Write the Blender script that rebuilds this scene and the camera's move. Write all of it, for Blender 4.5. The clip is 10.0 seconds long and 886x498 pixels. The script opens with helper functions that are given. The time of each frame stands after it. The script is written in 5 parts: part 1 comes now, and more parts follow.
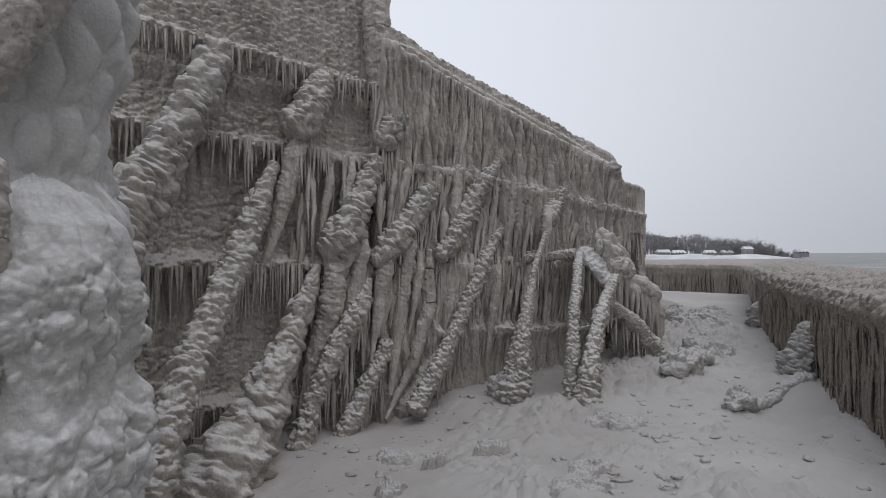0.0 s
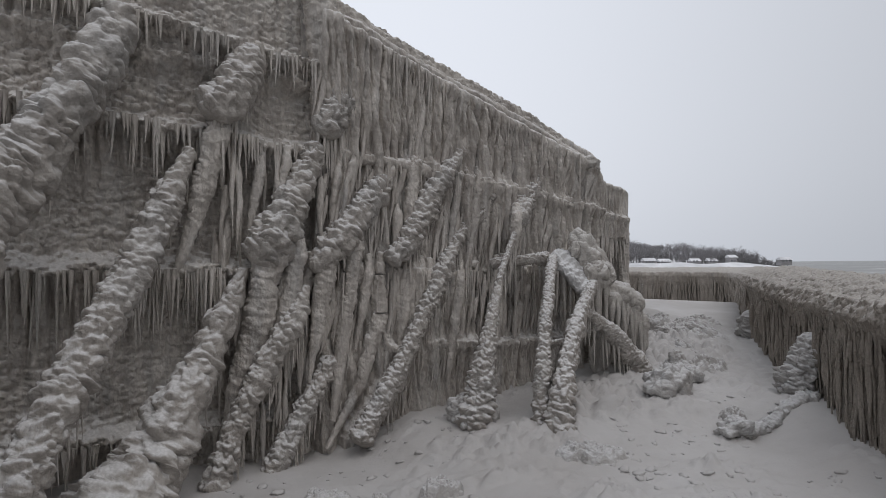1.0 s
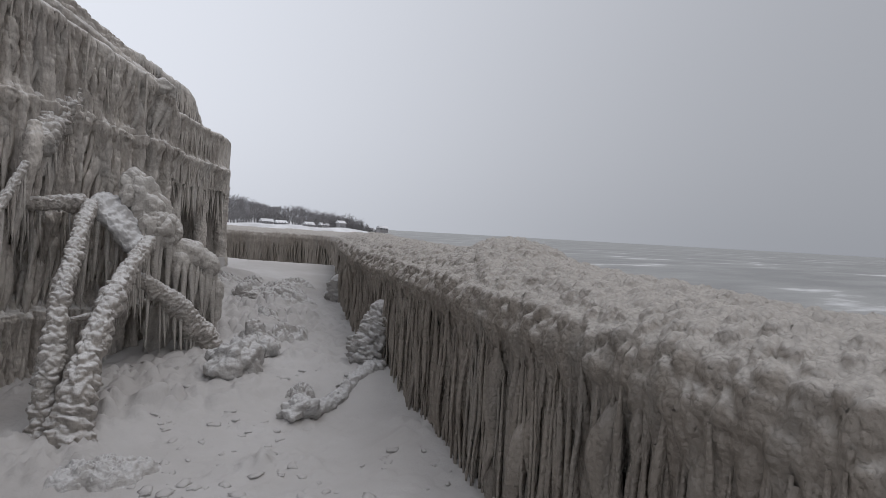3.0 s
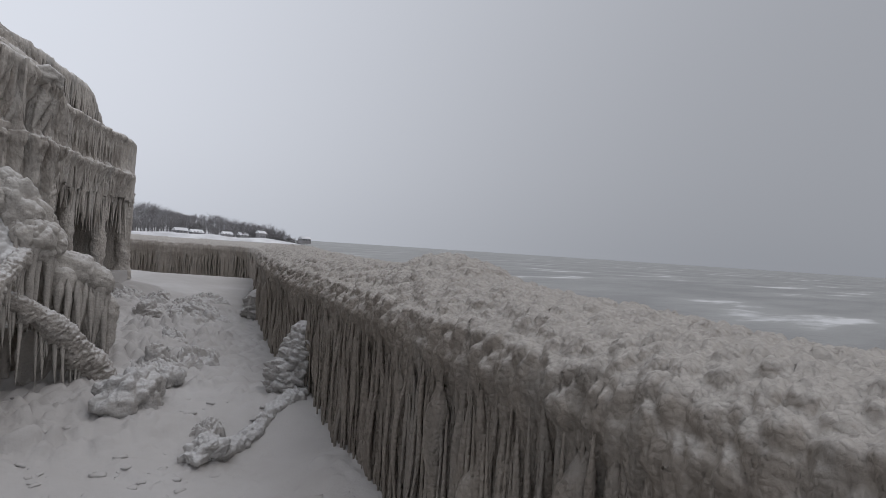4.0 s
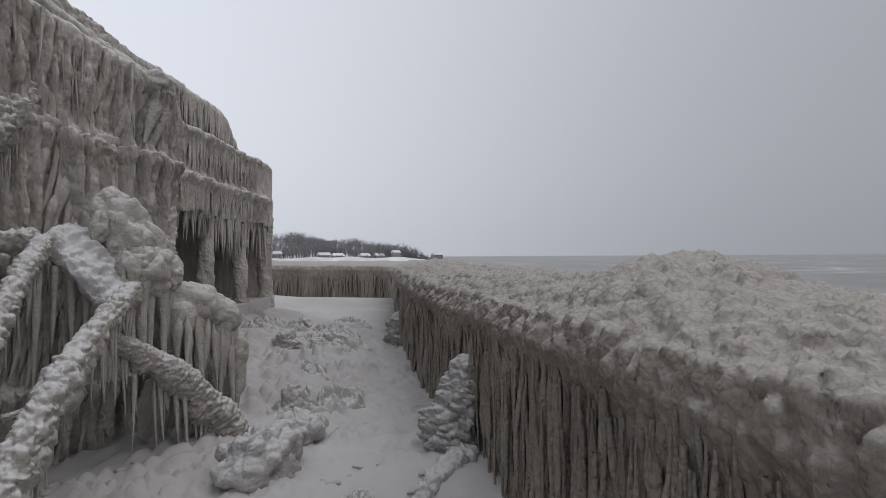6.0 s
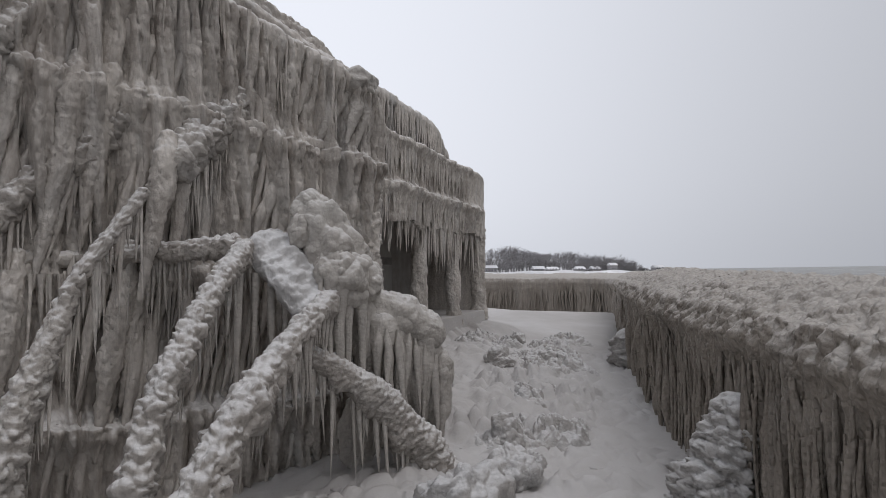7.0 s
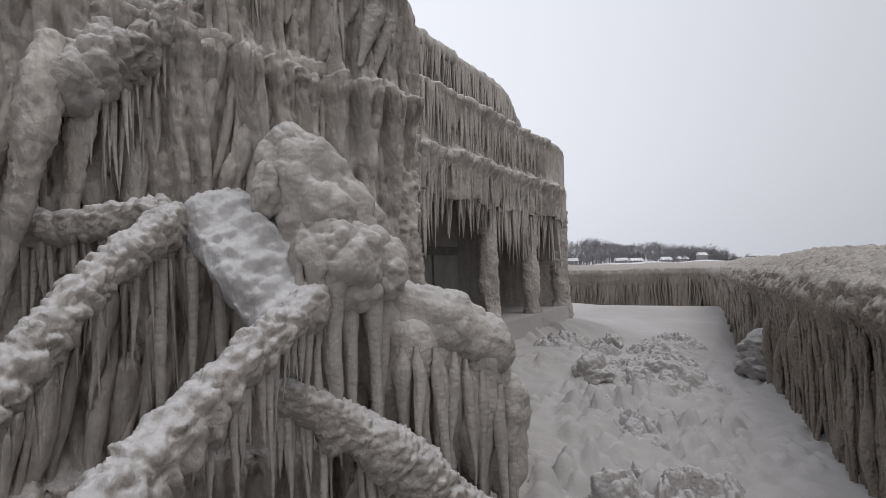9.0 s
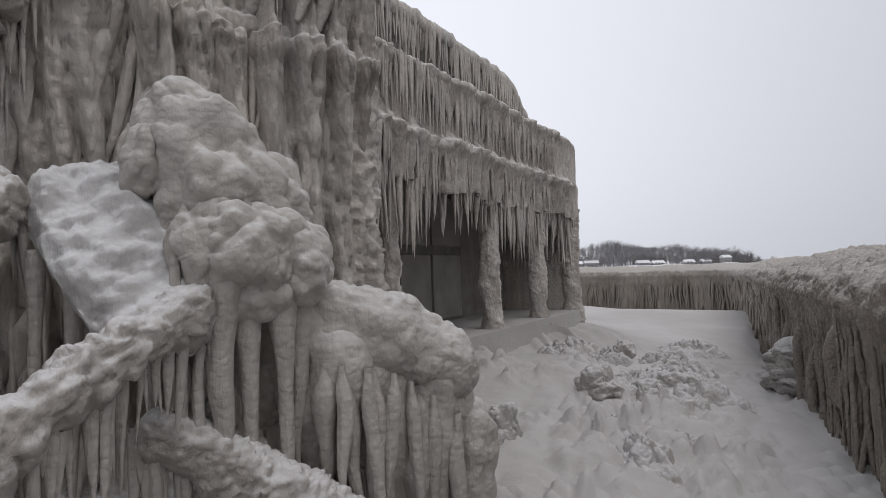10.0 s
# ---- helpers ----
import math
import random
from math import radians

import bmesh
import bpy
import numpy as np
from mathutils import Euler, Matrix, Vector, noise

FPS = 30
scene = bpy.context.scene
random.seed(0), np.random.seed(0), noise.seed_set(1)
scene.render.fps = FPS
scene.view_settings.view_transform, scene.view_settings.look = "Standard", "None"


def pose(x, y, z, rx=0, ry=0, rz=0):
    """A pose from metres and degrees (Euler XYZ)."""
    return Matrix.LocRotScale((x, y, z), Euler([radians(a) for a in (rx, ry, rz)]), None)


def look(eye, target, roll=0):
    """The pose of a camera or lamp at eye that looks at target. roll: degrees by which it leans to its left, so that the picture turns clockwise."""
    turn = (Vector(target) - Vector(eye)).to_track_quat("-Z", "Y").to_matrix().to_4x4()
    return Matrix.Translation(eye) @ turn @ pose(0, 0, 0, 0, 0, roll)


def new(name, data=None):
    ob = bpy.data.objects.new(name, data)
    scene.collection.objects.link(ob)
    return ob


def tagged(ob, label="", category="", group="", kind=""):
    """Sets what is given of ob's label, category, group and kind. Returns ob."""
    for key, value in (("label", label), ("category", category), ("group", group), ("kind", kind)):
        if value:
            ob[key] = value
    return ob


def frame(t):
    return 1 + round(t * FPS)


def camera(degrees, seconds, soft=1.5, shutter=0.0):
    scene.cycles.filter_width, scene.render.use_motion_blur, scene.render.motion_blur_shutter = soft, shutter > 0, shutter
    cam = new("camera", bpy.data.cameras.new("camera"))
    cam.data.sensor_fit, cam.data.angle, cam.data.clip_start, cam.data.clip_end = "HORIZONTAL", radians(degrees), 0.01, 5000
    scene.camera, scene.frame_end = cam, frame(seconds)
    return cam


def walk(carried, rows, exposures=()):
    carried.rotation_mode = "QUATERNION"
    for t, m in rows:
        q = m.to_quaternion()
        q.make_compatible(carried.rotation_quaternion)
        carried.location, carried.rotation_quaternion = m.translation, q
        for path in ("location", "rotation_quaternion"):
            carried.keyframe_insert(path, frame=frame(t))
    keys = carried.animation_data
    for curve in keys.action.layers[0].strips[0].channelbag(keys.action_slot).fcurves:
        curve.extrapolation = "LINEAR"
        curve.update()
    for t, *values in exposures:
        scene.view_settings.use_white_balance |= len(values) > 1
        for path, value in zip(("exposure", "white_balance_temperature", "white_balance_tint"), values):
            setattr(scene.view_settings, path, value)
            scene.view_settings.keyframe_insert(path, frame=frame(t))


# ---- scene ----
cam = camera(74.9, 10.0, soft=0.6)
# seconds, eye, heading, tilt, lean
PATH = [
    (0.0, (0.016, 0.008, 1.644), 1.53, 0.64, -0.45),
    (0.5, (0.140, 0.443, 1.617), 2.61, 1.17, -0.76),
    (1.0, (0.339, 0.850, 1.586), 0.27, 1.52, -0.57),
    (1.5, (0.640, 1.180, 1.553), -6.82, 0.83, 0.19),
    (2.0, (0.850, 1.420, 1.520), -16.30, -1.23, 1.89),
    (2.5, (0.961, 1.580, 1.520), -27.25, -1.87, 1.95),
    (2.7, (0.996, 1.640, 1.538), -31.70, -1.91, 2.53),
    (3.8, (1.215, 2.030, 1.590), -42.05, -0.25, 3.60),
    (4.0, (1.257, 2.110, 1.590), -43.70, -0.02, 3.70),
    (4.5, (1.360, 2.290, 1.572), -46.45, 0.12, 3.80),
    (5.0, (1.490, 2.550, 1.572), -46.75, 0.10, 3.80),
    (5.5, (1.635, 2.950, 1.562), -42.90, -0.05, 2.70),
    (6.0, (1.785, 3.310, 1.545), -30.85, 0.69, -0.30),
    (6.2, (1.850, 3.430, 1.535), -25.05, 1.45, 0.10),
    (7.3, (2.095, 4.260, 1.475), -7.47, 2.11, -1.63),
    (7.5, (2.134, 4.406, 1.462), -6.60, 1.93, -1.88),
    (8.0, (2.217, 4.751, 1.438), -4.83, 1.58, -1.65),
    (8.5, (2.287, 5.080, 1.438), -2.96, 1.60, -1.74),
    (9.0, (2.325, 5.365, 1.435), -2.17, 1.97, -2.15),
    (9.5, (2.420, 5.610, 1.410), -2.02, 1.88, -1.78),
    (10.0, (2.583, 5.850, 1.411), -0.25, 2.24, -2.00),
]


def aim(eye, yaw, pitch, lean):
    a, b = radians(yaw), radians(pitch)
    way = Vector((-math.sin(a) * math.cos(b), math.cos(a) * math.cos(b), math.sin(b)))
    return look(eye, Vector(eye) + 2 * way, lean)


EXPOSURES = [(0.0, -0.12, 6450, 11.5), (1.5, -0.04, 6500, 12.0), (2.5, -0.02, 6500, 12.5), (4.0, -0.18, 6450, 12.5), (5.5, -0.18, 6450, 12.5), (7.5, 0.06, 6570, 13.0), (10.0, 0.08, 6580, 13.2)]
walk(cam, [(t, aim(eye, a, b, c)) for t, eye, a, b, c in PATH], EXPOSURES)

# ---- world and light: overcast winter sky over a lake ----
world = bpy.data.worlds.new("overcast_sky")
scene.world = world
world.use_nodes = True
wn, wl = world.node_tree.nodes, world.node_tree.links
wn.clear()
SUN_ELEV, SUN_TURN = radians(61), radians(135)
sky = wn.new("ShaderNodeTexSky")
sky.sky_type = "NISHITA"
sky.sun_disc = False
sky.sun_elevation, sky.sun_rotation = SUN_ELEV, SUN_TURN
sky.dust_density, sky.air_density, sky.altitude = 6.0, 1.0, 180
hsv = wn.new("ShaderNodeHueSaturation")
hsv.inputs["Saturation"].default_value = 0.10
wl.new(sky.outputs[0], hsv.inputs["Color"])
deck = wn.new("ShaderNodeMix")
deck.data_type = "RGBA"
deck.inputs["Factor"].default_value = 0.82
deck.inputs[7].default_value = (6.45, 6.85, 7.45, 1)
wl.new(hsv.outputs[0], deck.inputs[6])
back = wn.new("ShaderNodeBackground")
back.inputs["Strength"].default_value = 0.112
# thinner cloud ahead over the houses, heavier towards the open lake
tc = wn.new("ShaderNodeTexCoord")
dot = wn.new("ShaderNodeVectorMath")
dot.operation = "DOT_PRODUCT"
dot.inputs[1].default_value = (-0.80, 0.50, 0.35)
wl.new(tc.outputs["Generated"], dot.inputs[0])
cloud = wn.new("ShaderNodeMapRange")
cloud.interpolation_type = "SMOOTHSTEP"
cloud.inputs[1].default_value, cloud.inputs[2].default_value = -0.75, 0.85
cloud.inputs[3].default_value, cloud.inputs[4].default_value = 0.52, 1.30
wl.new(dot.outputs["Value"], cloud.inputs[0])
gain = wn.new("ShaderNodeVectorMath")
gain.operation = "SCALE"
wl.new(deck.outputs[2], gain.inputs[0])
wl.new(cloud.outputs[0], gain.inputs["Scale"])
wl.new(gain.outputs[0], back.inputs["Color"])
wout = wn.new("ShaderNodeOutputWorld")
wl.new(back.outputs[0], wout.inputs["Surface"])

sun = new("sun", bpy.data.lights.new("sun", "SUN"))
sun.data.energy, sun.data.angle, sun.data.color = 0.6, radians(50), (1.0, 0.97, 0.94)
sun.matrix_world = look((10, -10, 26), (0, 0, 0))


# ---- materials ----
def material(name, build, rough=0.6, spec=0.4):
    m = bpy.data.materials.new(name)
    m.use_nodes = True
    n, l = m.node_tree.nodes, m.node_tree.links
    b = n["Principled BSDF"]
    b.inputs["Roughness"].default_value = rough
    b.inputs["Specular IOR Level"].default_value = spec
    build(n, l, b)
    return m


def coords(n, l, scale=(1, 1, 1)):
    g = n.new("ShaderNodeNewGeometry")
    mp = n.new("ShaderNodeMapping")
    mp.inputs["Scale"].default_value = scale
    l.new(g.outputs["Position"], mp.inputs["Vector"])
    return mp.outputs[0], g


def noise_tex(n, l, vec, scale, detail=4.0, rough=0.6):
    t = n.new("ShaderNodeTexNoise")
    t.inputs["Scale"].default_value = scale
    t.inputs["Detail"].default_value = detail
    t.inputs["Roughness"].default_value = rough
    l.new(vec, t.inputs["Vector"])
    return t.outputs["Fac"]


def ramp(n, l, fac, stops):
    r = n.new("ShaderNodeValToRGB")
    while len(r.color_ramp.elements) < len(stops):
        r.color_ramp.elements.new(0.5)
    for e, (p, c) in zip(r.color_ramp.elements, stops):
        e.position, e.color = p, (*c, 1)
    l.new(fac, r.inputs[0])
    return r.outputs[0]


def mix(n, l, fac, a, b, blend="MIX"):
    m = n.new("ShaderNodeMix")
    m.data_type, m.blend_type = "RGBA", blend
    for sock, val in ((m.inputs[0], fac), (m.inputs[6], a), (m.inputs[7], b)):
        if isinstance(val, (int, float)):
            sock.default_value = val
        elif isinstance(val, tuple):
            sock.default_value = (*val, 1)
        else:
            l.new(val, sock)
    return m.outputs[2]


def maths(n, l, op, a, b=0.0, c=0.0):
    m = n.new("ShaderNodeMath")
    m.operation = op
    for sock, val in zip(m.inputs, (a, b, c)):
        if isinstance(val, (int, float)):
            sock.default_value = val
        else:
            l.new(val, sock)
    return m.outputs[0]


def bumped(n, l, b, heights):
    prev = None
    for h, strength, dist in heights:
        bp = n.new("ShaderNodeBump")
        bp.inputs["Strength"].default_value = strength
        bp.inputs["Distance"].default_value = dist
        l.new(h, bp.inputs["Height"])
        if prev:
            l.new(prev, bp.inputs["Normal"])
        prev = bp.outputs[0]
    l.new(prev, b.inputs["Normal"])


def ice_material(name, low, high, snow, snow_from=0.35, snow_to=0.75, streak=(9, 9, 1.2), rough=0.5, grain=1.0, tall=1.3):
    """Opaque rime ice in two tones, with snow lying on faces that look up."""
    def build(n, l, b):
        v, g = coords(n, l)
        vs, _ = coords(n, l, streak)
        big = noise_tex(n, l, v, 1.3, 3)
        streaks = noise_tex(n, l, vs, 1.6, 5)
        fine = noise_tex(n, l, v, 34, 4, 0.65)
        tone = maths(n, l, "ADD", maths(n, l, "MULTIPLY", big, 0.45), maths(n, l, "MULTIPLY", streaks, 0.55))
        base = ramp(n, l, tone, [(0.33, low), (0.66, high)])
        cool = noise_tex(n, l, vs, 0.55, 3)
        cool_fac = n.new("ShaderNodeMapRange")
        cool_fac.inputs[1].default_value, cool_fac.inputs[2].default_value, cool_fac.inputs[4].default_value = 0.5, 0.72, 0.45
        l.new(cool, cool_fac.inputs[0])
        base = mix(n, l, cool_fac.outputs[0], base, tuple(0.5 * (a + c) * k for a, c, k in zip(low, high, (0.88, 0.97, 1.06))))
        base = mix(n, l, maths(n, l, "MULTIPLY", fine, 0.35), base, tuple(0.55 * c for c in low))
        sep = n.new("ShaderNodeSeparateXYZ")
        l.new(g.outputs["Normal"], sep.inputs[0])
        patch = maths(n, l, "ADD", sep.outputs[2], maths(n, l, "MULTIPLY", maths(n, l, "SUBTRACT", noise_tex(n, l, v, 5, 4), 0.5), 0.4))
        mr = n.new("ShaderNodeMapRange")
        mr.interpolation_type = "SMOOTHSTEP"
        mr.inputs[1].default_value, mr.inputs[2].default_value = snow_from, snow_to
        l.new(patch, mr.inputs[0])
        l.new(maths(n, l, "MULTIPLY_ADD", mr.outputs[0], 0.4, rough), b.inputs["Roughness"])
        vb, _ = coords(n, l, (1, 1, tall))
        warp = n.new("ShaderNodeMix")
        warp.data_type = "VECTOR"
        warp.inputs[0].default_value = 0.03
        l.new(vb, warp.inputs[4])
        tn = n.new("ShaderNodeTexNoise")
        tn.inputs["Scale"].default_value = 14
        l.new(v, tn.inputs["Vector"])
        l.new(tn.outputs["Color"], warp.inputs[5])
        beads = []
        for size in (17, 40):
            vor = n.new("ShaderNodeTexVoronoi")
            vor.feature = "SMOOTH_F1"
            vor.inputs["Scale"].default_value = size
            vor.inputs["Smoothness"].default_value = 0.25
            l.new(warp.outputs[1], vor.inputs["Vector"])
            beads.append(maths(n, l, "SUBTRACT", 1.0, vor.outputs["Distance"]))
        # shade in the gaps between the rime beads, painted into the colour
        gap_shade = n.new("ShaderNodeMapRange")
        gap_shade.inputs[1].default_value, gap_shade.inputs[2].default_value, gap_shade.inputs[3].default_value, gap_shade.inputs[4].default_value = 0.35, 0.65, 0.55, 0.0
        l.new(beads[1], gap_shade.inputs[0])
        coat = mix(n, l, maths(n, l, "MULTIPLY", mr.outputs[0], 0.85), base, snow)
        l.new(mix(n, l, maths(n, l, "MULTIPLY", gap_shade.outputs[0], 0.3), coat, tuple(0.6 * c for c in low)), b.inputs["Base Color"])
        bumped(n, l, b, [(beads[0], 0.27 * grain, 0.03), (beads[1], 0.55 * grain, 0.018), (noise_tex(n, l, v, 70, 4, 0.7), 0.45 * grain + 0.25, 0.008), (noise_tex(n, l, coords(n, l, (38, 38, 7))[0], 1.0, 4, 0.65), 0.6, 0.012)])
    return material(name, build, rough, 0.3)


# random wall streaks; the wide tone range also stands in for shade between ribs
ICE_LOW, ICE_HIGH = (0.32, 0.286, 0.254), (0.78, 0.727, 0.665)
SNOW = (0.80, 0.795, 0.80)
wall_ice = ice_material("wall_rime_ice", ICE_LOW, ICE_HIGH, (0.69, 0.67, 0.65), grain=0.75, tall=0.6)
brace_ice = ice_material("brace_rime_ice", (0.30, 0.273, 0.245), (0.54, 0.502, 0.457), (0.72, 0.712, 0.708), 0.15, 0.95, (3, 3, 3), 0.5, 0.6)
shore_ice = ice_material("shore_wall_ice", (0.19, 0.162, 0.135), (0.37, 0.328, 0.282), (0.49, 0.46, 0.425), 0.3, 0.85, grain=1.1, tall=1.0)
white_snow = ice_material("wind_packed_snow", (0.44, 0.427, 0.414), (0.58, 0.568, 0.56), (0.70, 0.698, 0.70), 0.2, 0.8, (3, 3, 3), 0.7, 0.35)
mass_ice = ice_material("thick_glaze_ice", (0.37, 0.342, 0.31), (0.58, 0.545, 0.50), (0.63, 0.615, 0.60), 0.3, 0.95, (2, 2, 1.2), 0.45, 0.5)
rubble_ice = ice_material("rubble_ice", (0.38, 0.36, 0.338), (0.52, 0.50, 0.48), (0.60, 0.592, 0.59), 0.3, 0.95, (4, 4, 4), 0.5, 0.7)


def snow_build(n, l, b):
    v, _ = coords(n, l)
    big = noise_tex(n, l, v, 0.7, 4)
    mid = noise_tex(n, l, v, 6, 5)
    fine = noise_tex(n, l, v, 60, 4, 0.7)
    c = ramp(n, l, big, [(0.3, (0.40, 0.38, 0.365)), (0.7, (0.51, 0.497, 0.49))])
    c = mix(n, l, maths(n, l, "MULTIPLY", mid, 0.25), c, (0.40, 0.378, 0.358))
    l.new(c, b.inputs["Base Color"])
    bumped(n, l, b, [(mid, 0.35, 0.05), (fine, 0.35, 0.008)])


snow_ground = material("trodden_snow", snow_build, 0.85, 0.2)
snow_far = material("distant_snow", lambda n, l, b: l.new(ramp(n, l, noise_tex(n, l, coords(n, l)[0], 0.05, 5), [(0.35, (0.55, 0.55, 0.56)), (0.65, (0.78, 0.78, 0.79))]), b.inputs["Base Color"]), 0.9, 0.1)


def water_build(n, l, b):
    v, _ = coords(n, l, (0.02, 0.05, 1))
    f = noise_tex(n, l, v, 2.0, 6)
    l.new(ramp(n, l, f, [(0.40, (0.22, 0.22, 0.215)), (0.60, (0.30, 0.30, 0.29)), (0.68, (0.60, 0.60, 0.60))]), b.inputs["Base Color"])
    bumped(n, l, b, [(noise_tex(n, l, coords(n, l)[0], 0.8, 5), 0.6, 0.4)])


lake_water = material("grey_lake_water", water_build, 0.5, 0.4)


def simple(name, a, c, scale, rough=0.7, bump=0.2):
    def build(n, l, b):
        v, _ = coords(n, l)
        f = noise_tex(n, l, v, scale, 5)
        l.new(ramp(n, l, f, [(0.35, a), (0.65, c)]), b.inputs["Base Color"])
        bumped(n, l, b, [(f, bump, 0.02)])
    return material(name, build, rough)


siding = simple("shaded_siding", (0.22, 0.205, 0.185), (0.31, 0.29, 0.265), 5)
panel_paint = simple("frosted_door_panel", (0.27, 0.255, 0.235), (0.36, 0.345, 0.32), 3, 0.5)
frame_paint = simple("dark_door_frame", (0.15, 0.14, 0.13), (0.22, 0.205, 0.19), 8, 0.5)
# distance haze over the far woods is put into this pale twig grey
twig = simple("haze_grey_twigs", (0.20, 0.19, 0.19), (0.30, 0.29, 0.295), 0.2)
far_wall = simple("far_house_paint", (0.24, 0.23, 0.23), (0.36, 0.35, 0.35), 0.3)
far_dark = simple("far_window_glass", (0.14, 0.15, 0.16), (0.2, 0.2, 0.21), 0.5, 0.25)


# ---- numeric noise ----
def rnd(i, seed=0):
    """Random 0..1 for whole numbers."""
    h = (np.asarray(i, dtype=np.int64) * 374761393 + seed * 668265263 + 1013904223) & 0xFFFFFFFF
    h = ((h ^ (h >> 13)) * 1274126177) & 0xFFFFFFFF
    h = ((h ^ (h >> 16)) * 2246822519) & 0xFFFFFFFF
    return ((h ^ (h >> 15)) & 0xFFFFFF) / float(0x1000000)


def rnd3(x, y, z, seed=0):
    return rnd(np.asarray(x, np.int64) * 73856093 ^ np.asarray(y, np.int64) * 19349663 ^ np.asarray(z, np.int64) * 83492791, seed)


def vnoise(x, y, z=0.0, seed=0):
    """Smooth value noise, -1..1."""
    x, y, z = np.broadcast_arrays(np.asarray(x, float), y, z)
    xi, yi, zi = (np.floor(a).astype(np.int64) for a in (x, y, z))
    u, v, w = (a - b for a, b in ((x, xi), (y, yi), (z, zi)))
    u, v, w = (a * a * (3 - 2 * a) for a in (u, v, w))
    out = 0
    for i in (0, 1):
        for j in (0, 1):
            for k in (0, 1):
                out = out + rnd3(xi + i, yi + j, zi + k, seed) * (u if i else 1 - u) * (v if j else 1 - v) * (w if k else 1 - w)
    return 2 * out - 1


def fbm(x, y, z=0.0, seed=0, octaves=4):
    out, amp = 0, 1.0
    for o in range(octaves):
        out = out + amp * vnoise(x * 2 ** o, y * 2 ** o, z * 2.0 ** o, seed + o)
        amp *= 0.5
    return out


def cells(x, y, z=0.0, seed=0):
    """Distance to the nearest and the second nearest of scattered points, about one to a unit cell."""
    x, y, z = np.broadcast_arrays(np.asarray(x, float), y, z)
    xi, yi, zi = (np.floor(a).astype(np.int64) for a in (x, y, z))
    f1, f2 = np.full(x.shape, 9.0), np.full(x.shape, 9.0)
    for i in (-1, 0, 1):
        for j in (-1, 0, 1):
            for k in (-1, 0, 1):
                a, b, c = xi + i, yi + j, zi + k
                d = np.sqrt((a + rnd3(a, b, c, seed) - x) ** 2 + (b + rnd3(a, b, c, seed + 1) - y) ** 2 + (c + rnd3(a, b, c, seed + 2) - z) ** 2)
                f2 = np.minimum(f2, np.maximum(d, f1))
                f1 = np.minimum(f1, d)
    return f1, f2


def nodules(x, y, z=0.0, seed=0):
    """Rounded knobs packed side by side, 0 in the clefts to 1 on top."""
    f1, f2 = cells(x, y, z, seed)
    return np.clip(1 - (f1 / 0.75) ** 2, 0, 1) * np.clip((f2 - f1) * 3.5, 0, 1) ** 0.5


def smooth(a, lo, hi):
    t = np.clip((a - lo) / (hi - lo), 0, 1)
    return t * t * (3 - 2 * t)


# ---- mesh builders ----
def mesh_from(name, verts, faces, mat, flat=False):
    me = bpy.data.meshes.new(name)
    verts, faces = np.asarray(verts, np.float32).reshape(-1, 3), np.asarray(faces, np.int32)
    k = faces.shape[1]
    me.vertices.add(len(verts))
    me.vertices.foreach_set("co", verts.ravel())
    me.loops.add(faces.size)
    me.loops.foreach_set("vertex_index", faces.ravel())
    me.polygons.add(len(faces))
    me.polygons.foreach_set("loop_start", np.arange(0, faces.size, k, dtype=np.int32))
    me.polygons.foreach_set("use_smooth", np.full(len(faces), not flat))
    me.update(calc_edges=True)
    me.validate()
    me.materials.append(mat)
    return me


def sheet(name, v, mat, close_u=False, flip=False):
    """A mesh from an array of points, rows by columns. close_u: the columns close to a ring."""
    nu, nv = v.shape[:2]
    i, j = np.meshgrid(np.arange(nu - 1), np.arange(nv if close_u else nv - 1), indexing="ij")
    i, j = i.ravel(), j.ravel()
    jn = (j + 1) % nv
    f = np.stack([i * nv + j, i * nv + jn, (i + 1) * nv + jn, (i + 1) * nv + j], 1)
    return mesh_from(name, v, f[:, ::-1] if flip else f, mat)


def part(name, me, parent=None, label=""):
    ob = new(name, me)
    if parent:
        ob.parent = parent
    return tagged(ob, label=label)


def thing(name, label, category, group="", kind="", at=(0, 0, 0)):
    ob = new(name)
    ob.location = at
    ob.empty_display_size = 0.2
    return tagged(ob, label, category, group, kind)


def rel(me, at):
    """Shift a mesh so that it is right under an empty at that place."""
    me.transform(Matrix.Translation([-c for c in at]))
    return me


def box(bm, lo, hi, turn=0.0, pivot=(0, 0)):
    c = [bm.verts.new((x, y, z)) for z in (lo[2], hi[2]) for x, y in ((lo[0], lo[1]), (hi[0], lo[1]), (hi[0], hi[1]), (lo[0], hi[1]))]
    for f in ((3, 2, 1, 0), (4, 5, 6, 7), (0, 1, 5, 4), (1, 2, 6, 5), (2, 3, 7, 6), (3, 0, 4, 7)):
        bm.faces.new([c[k] for k in f])
    return c


def bm_mesh(name, bm, mat, bevel=0.0):
    if bevel:
        bmesh.ops.bevel(bm, geom=bm.edges[:], offset=bevel, segments=2, affect="EDGES", profile=0.7)
    me = bpy.data.meshes.new(name)
    bm.to_mesh(me)
    bm.free()
    me.materials.append(mat)
    return me


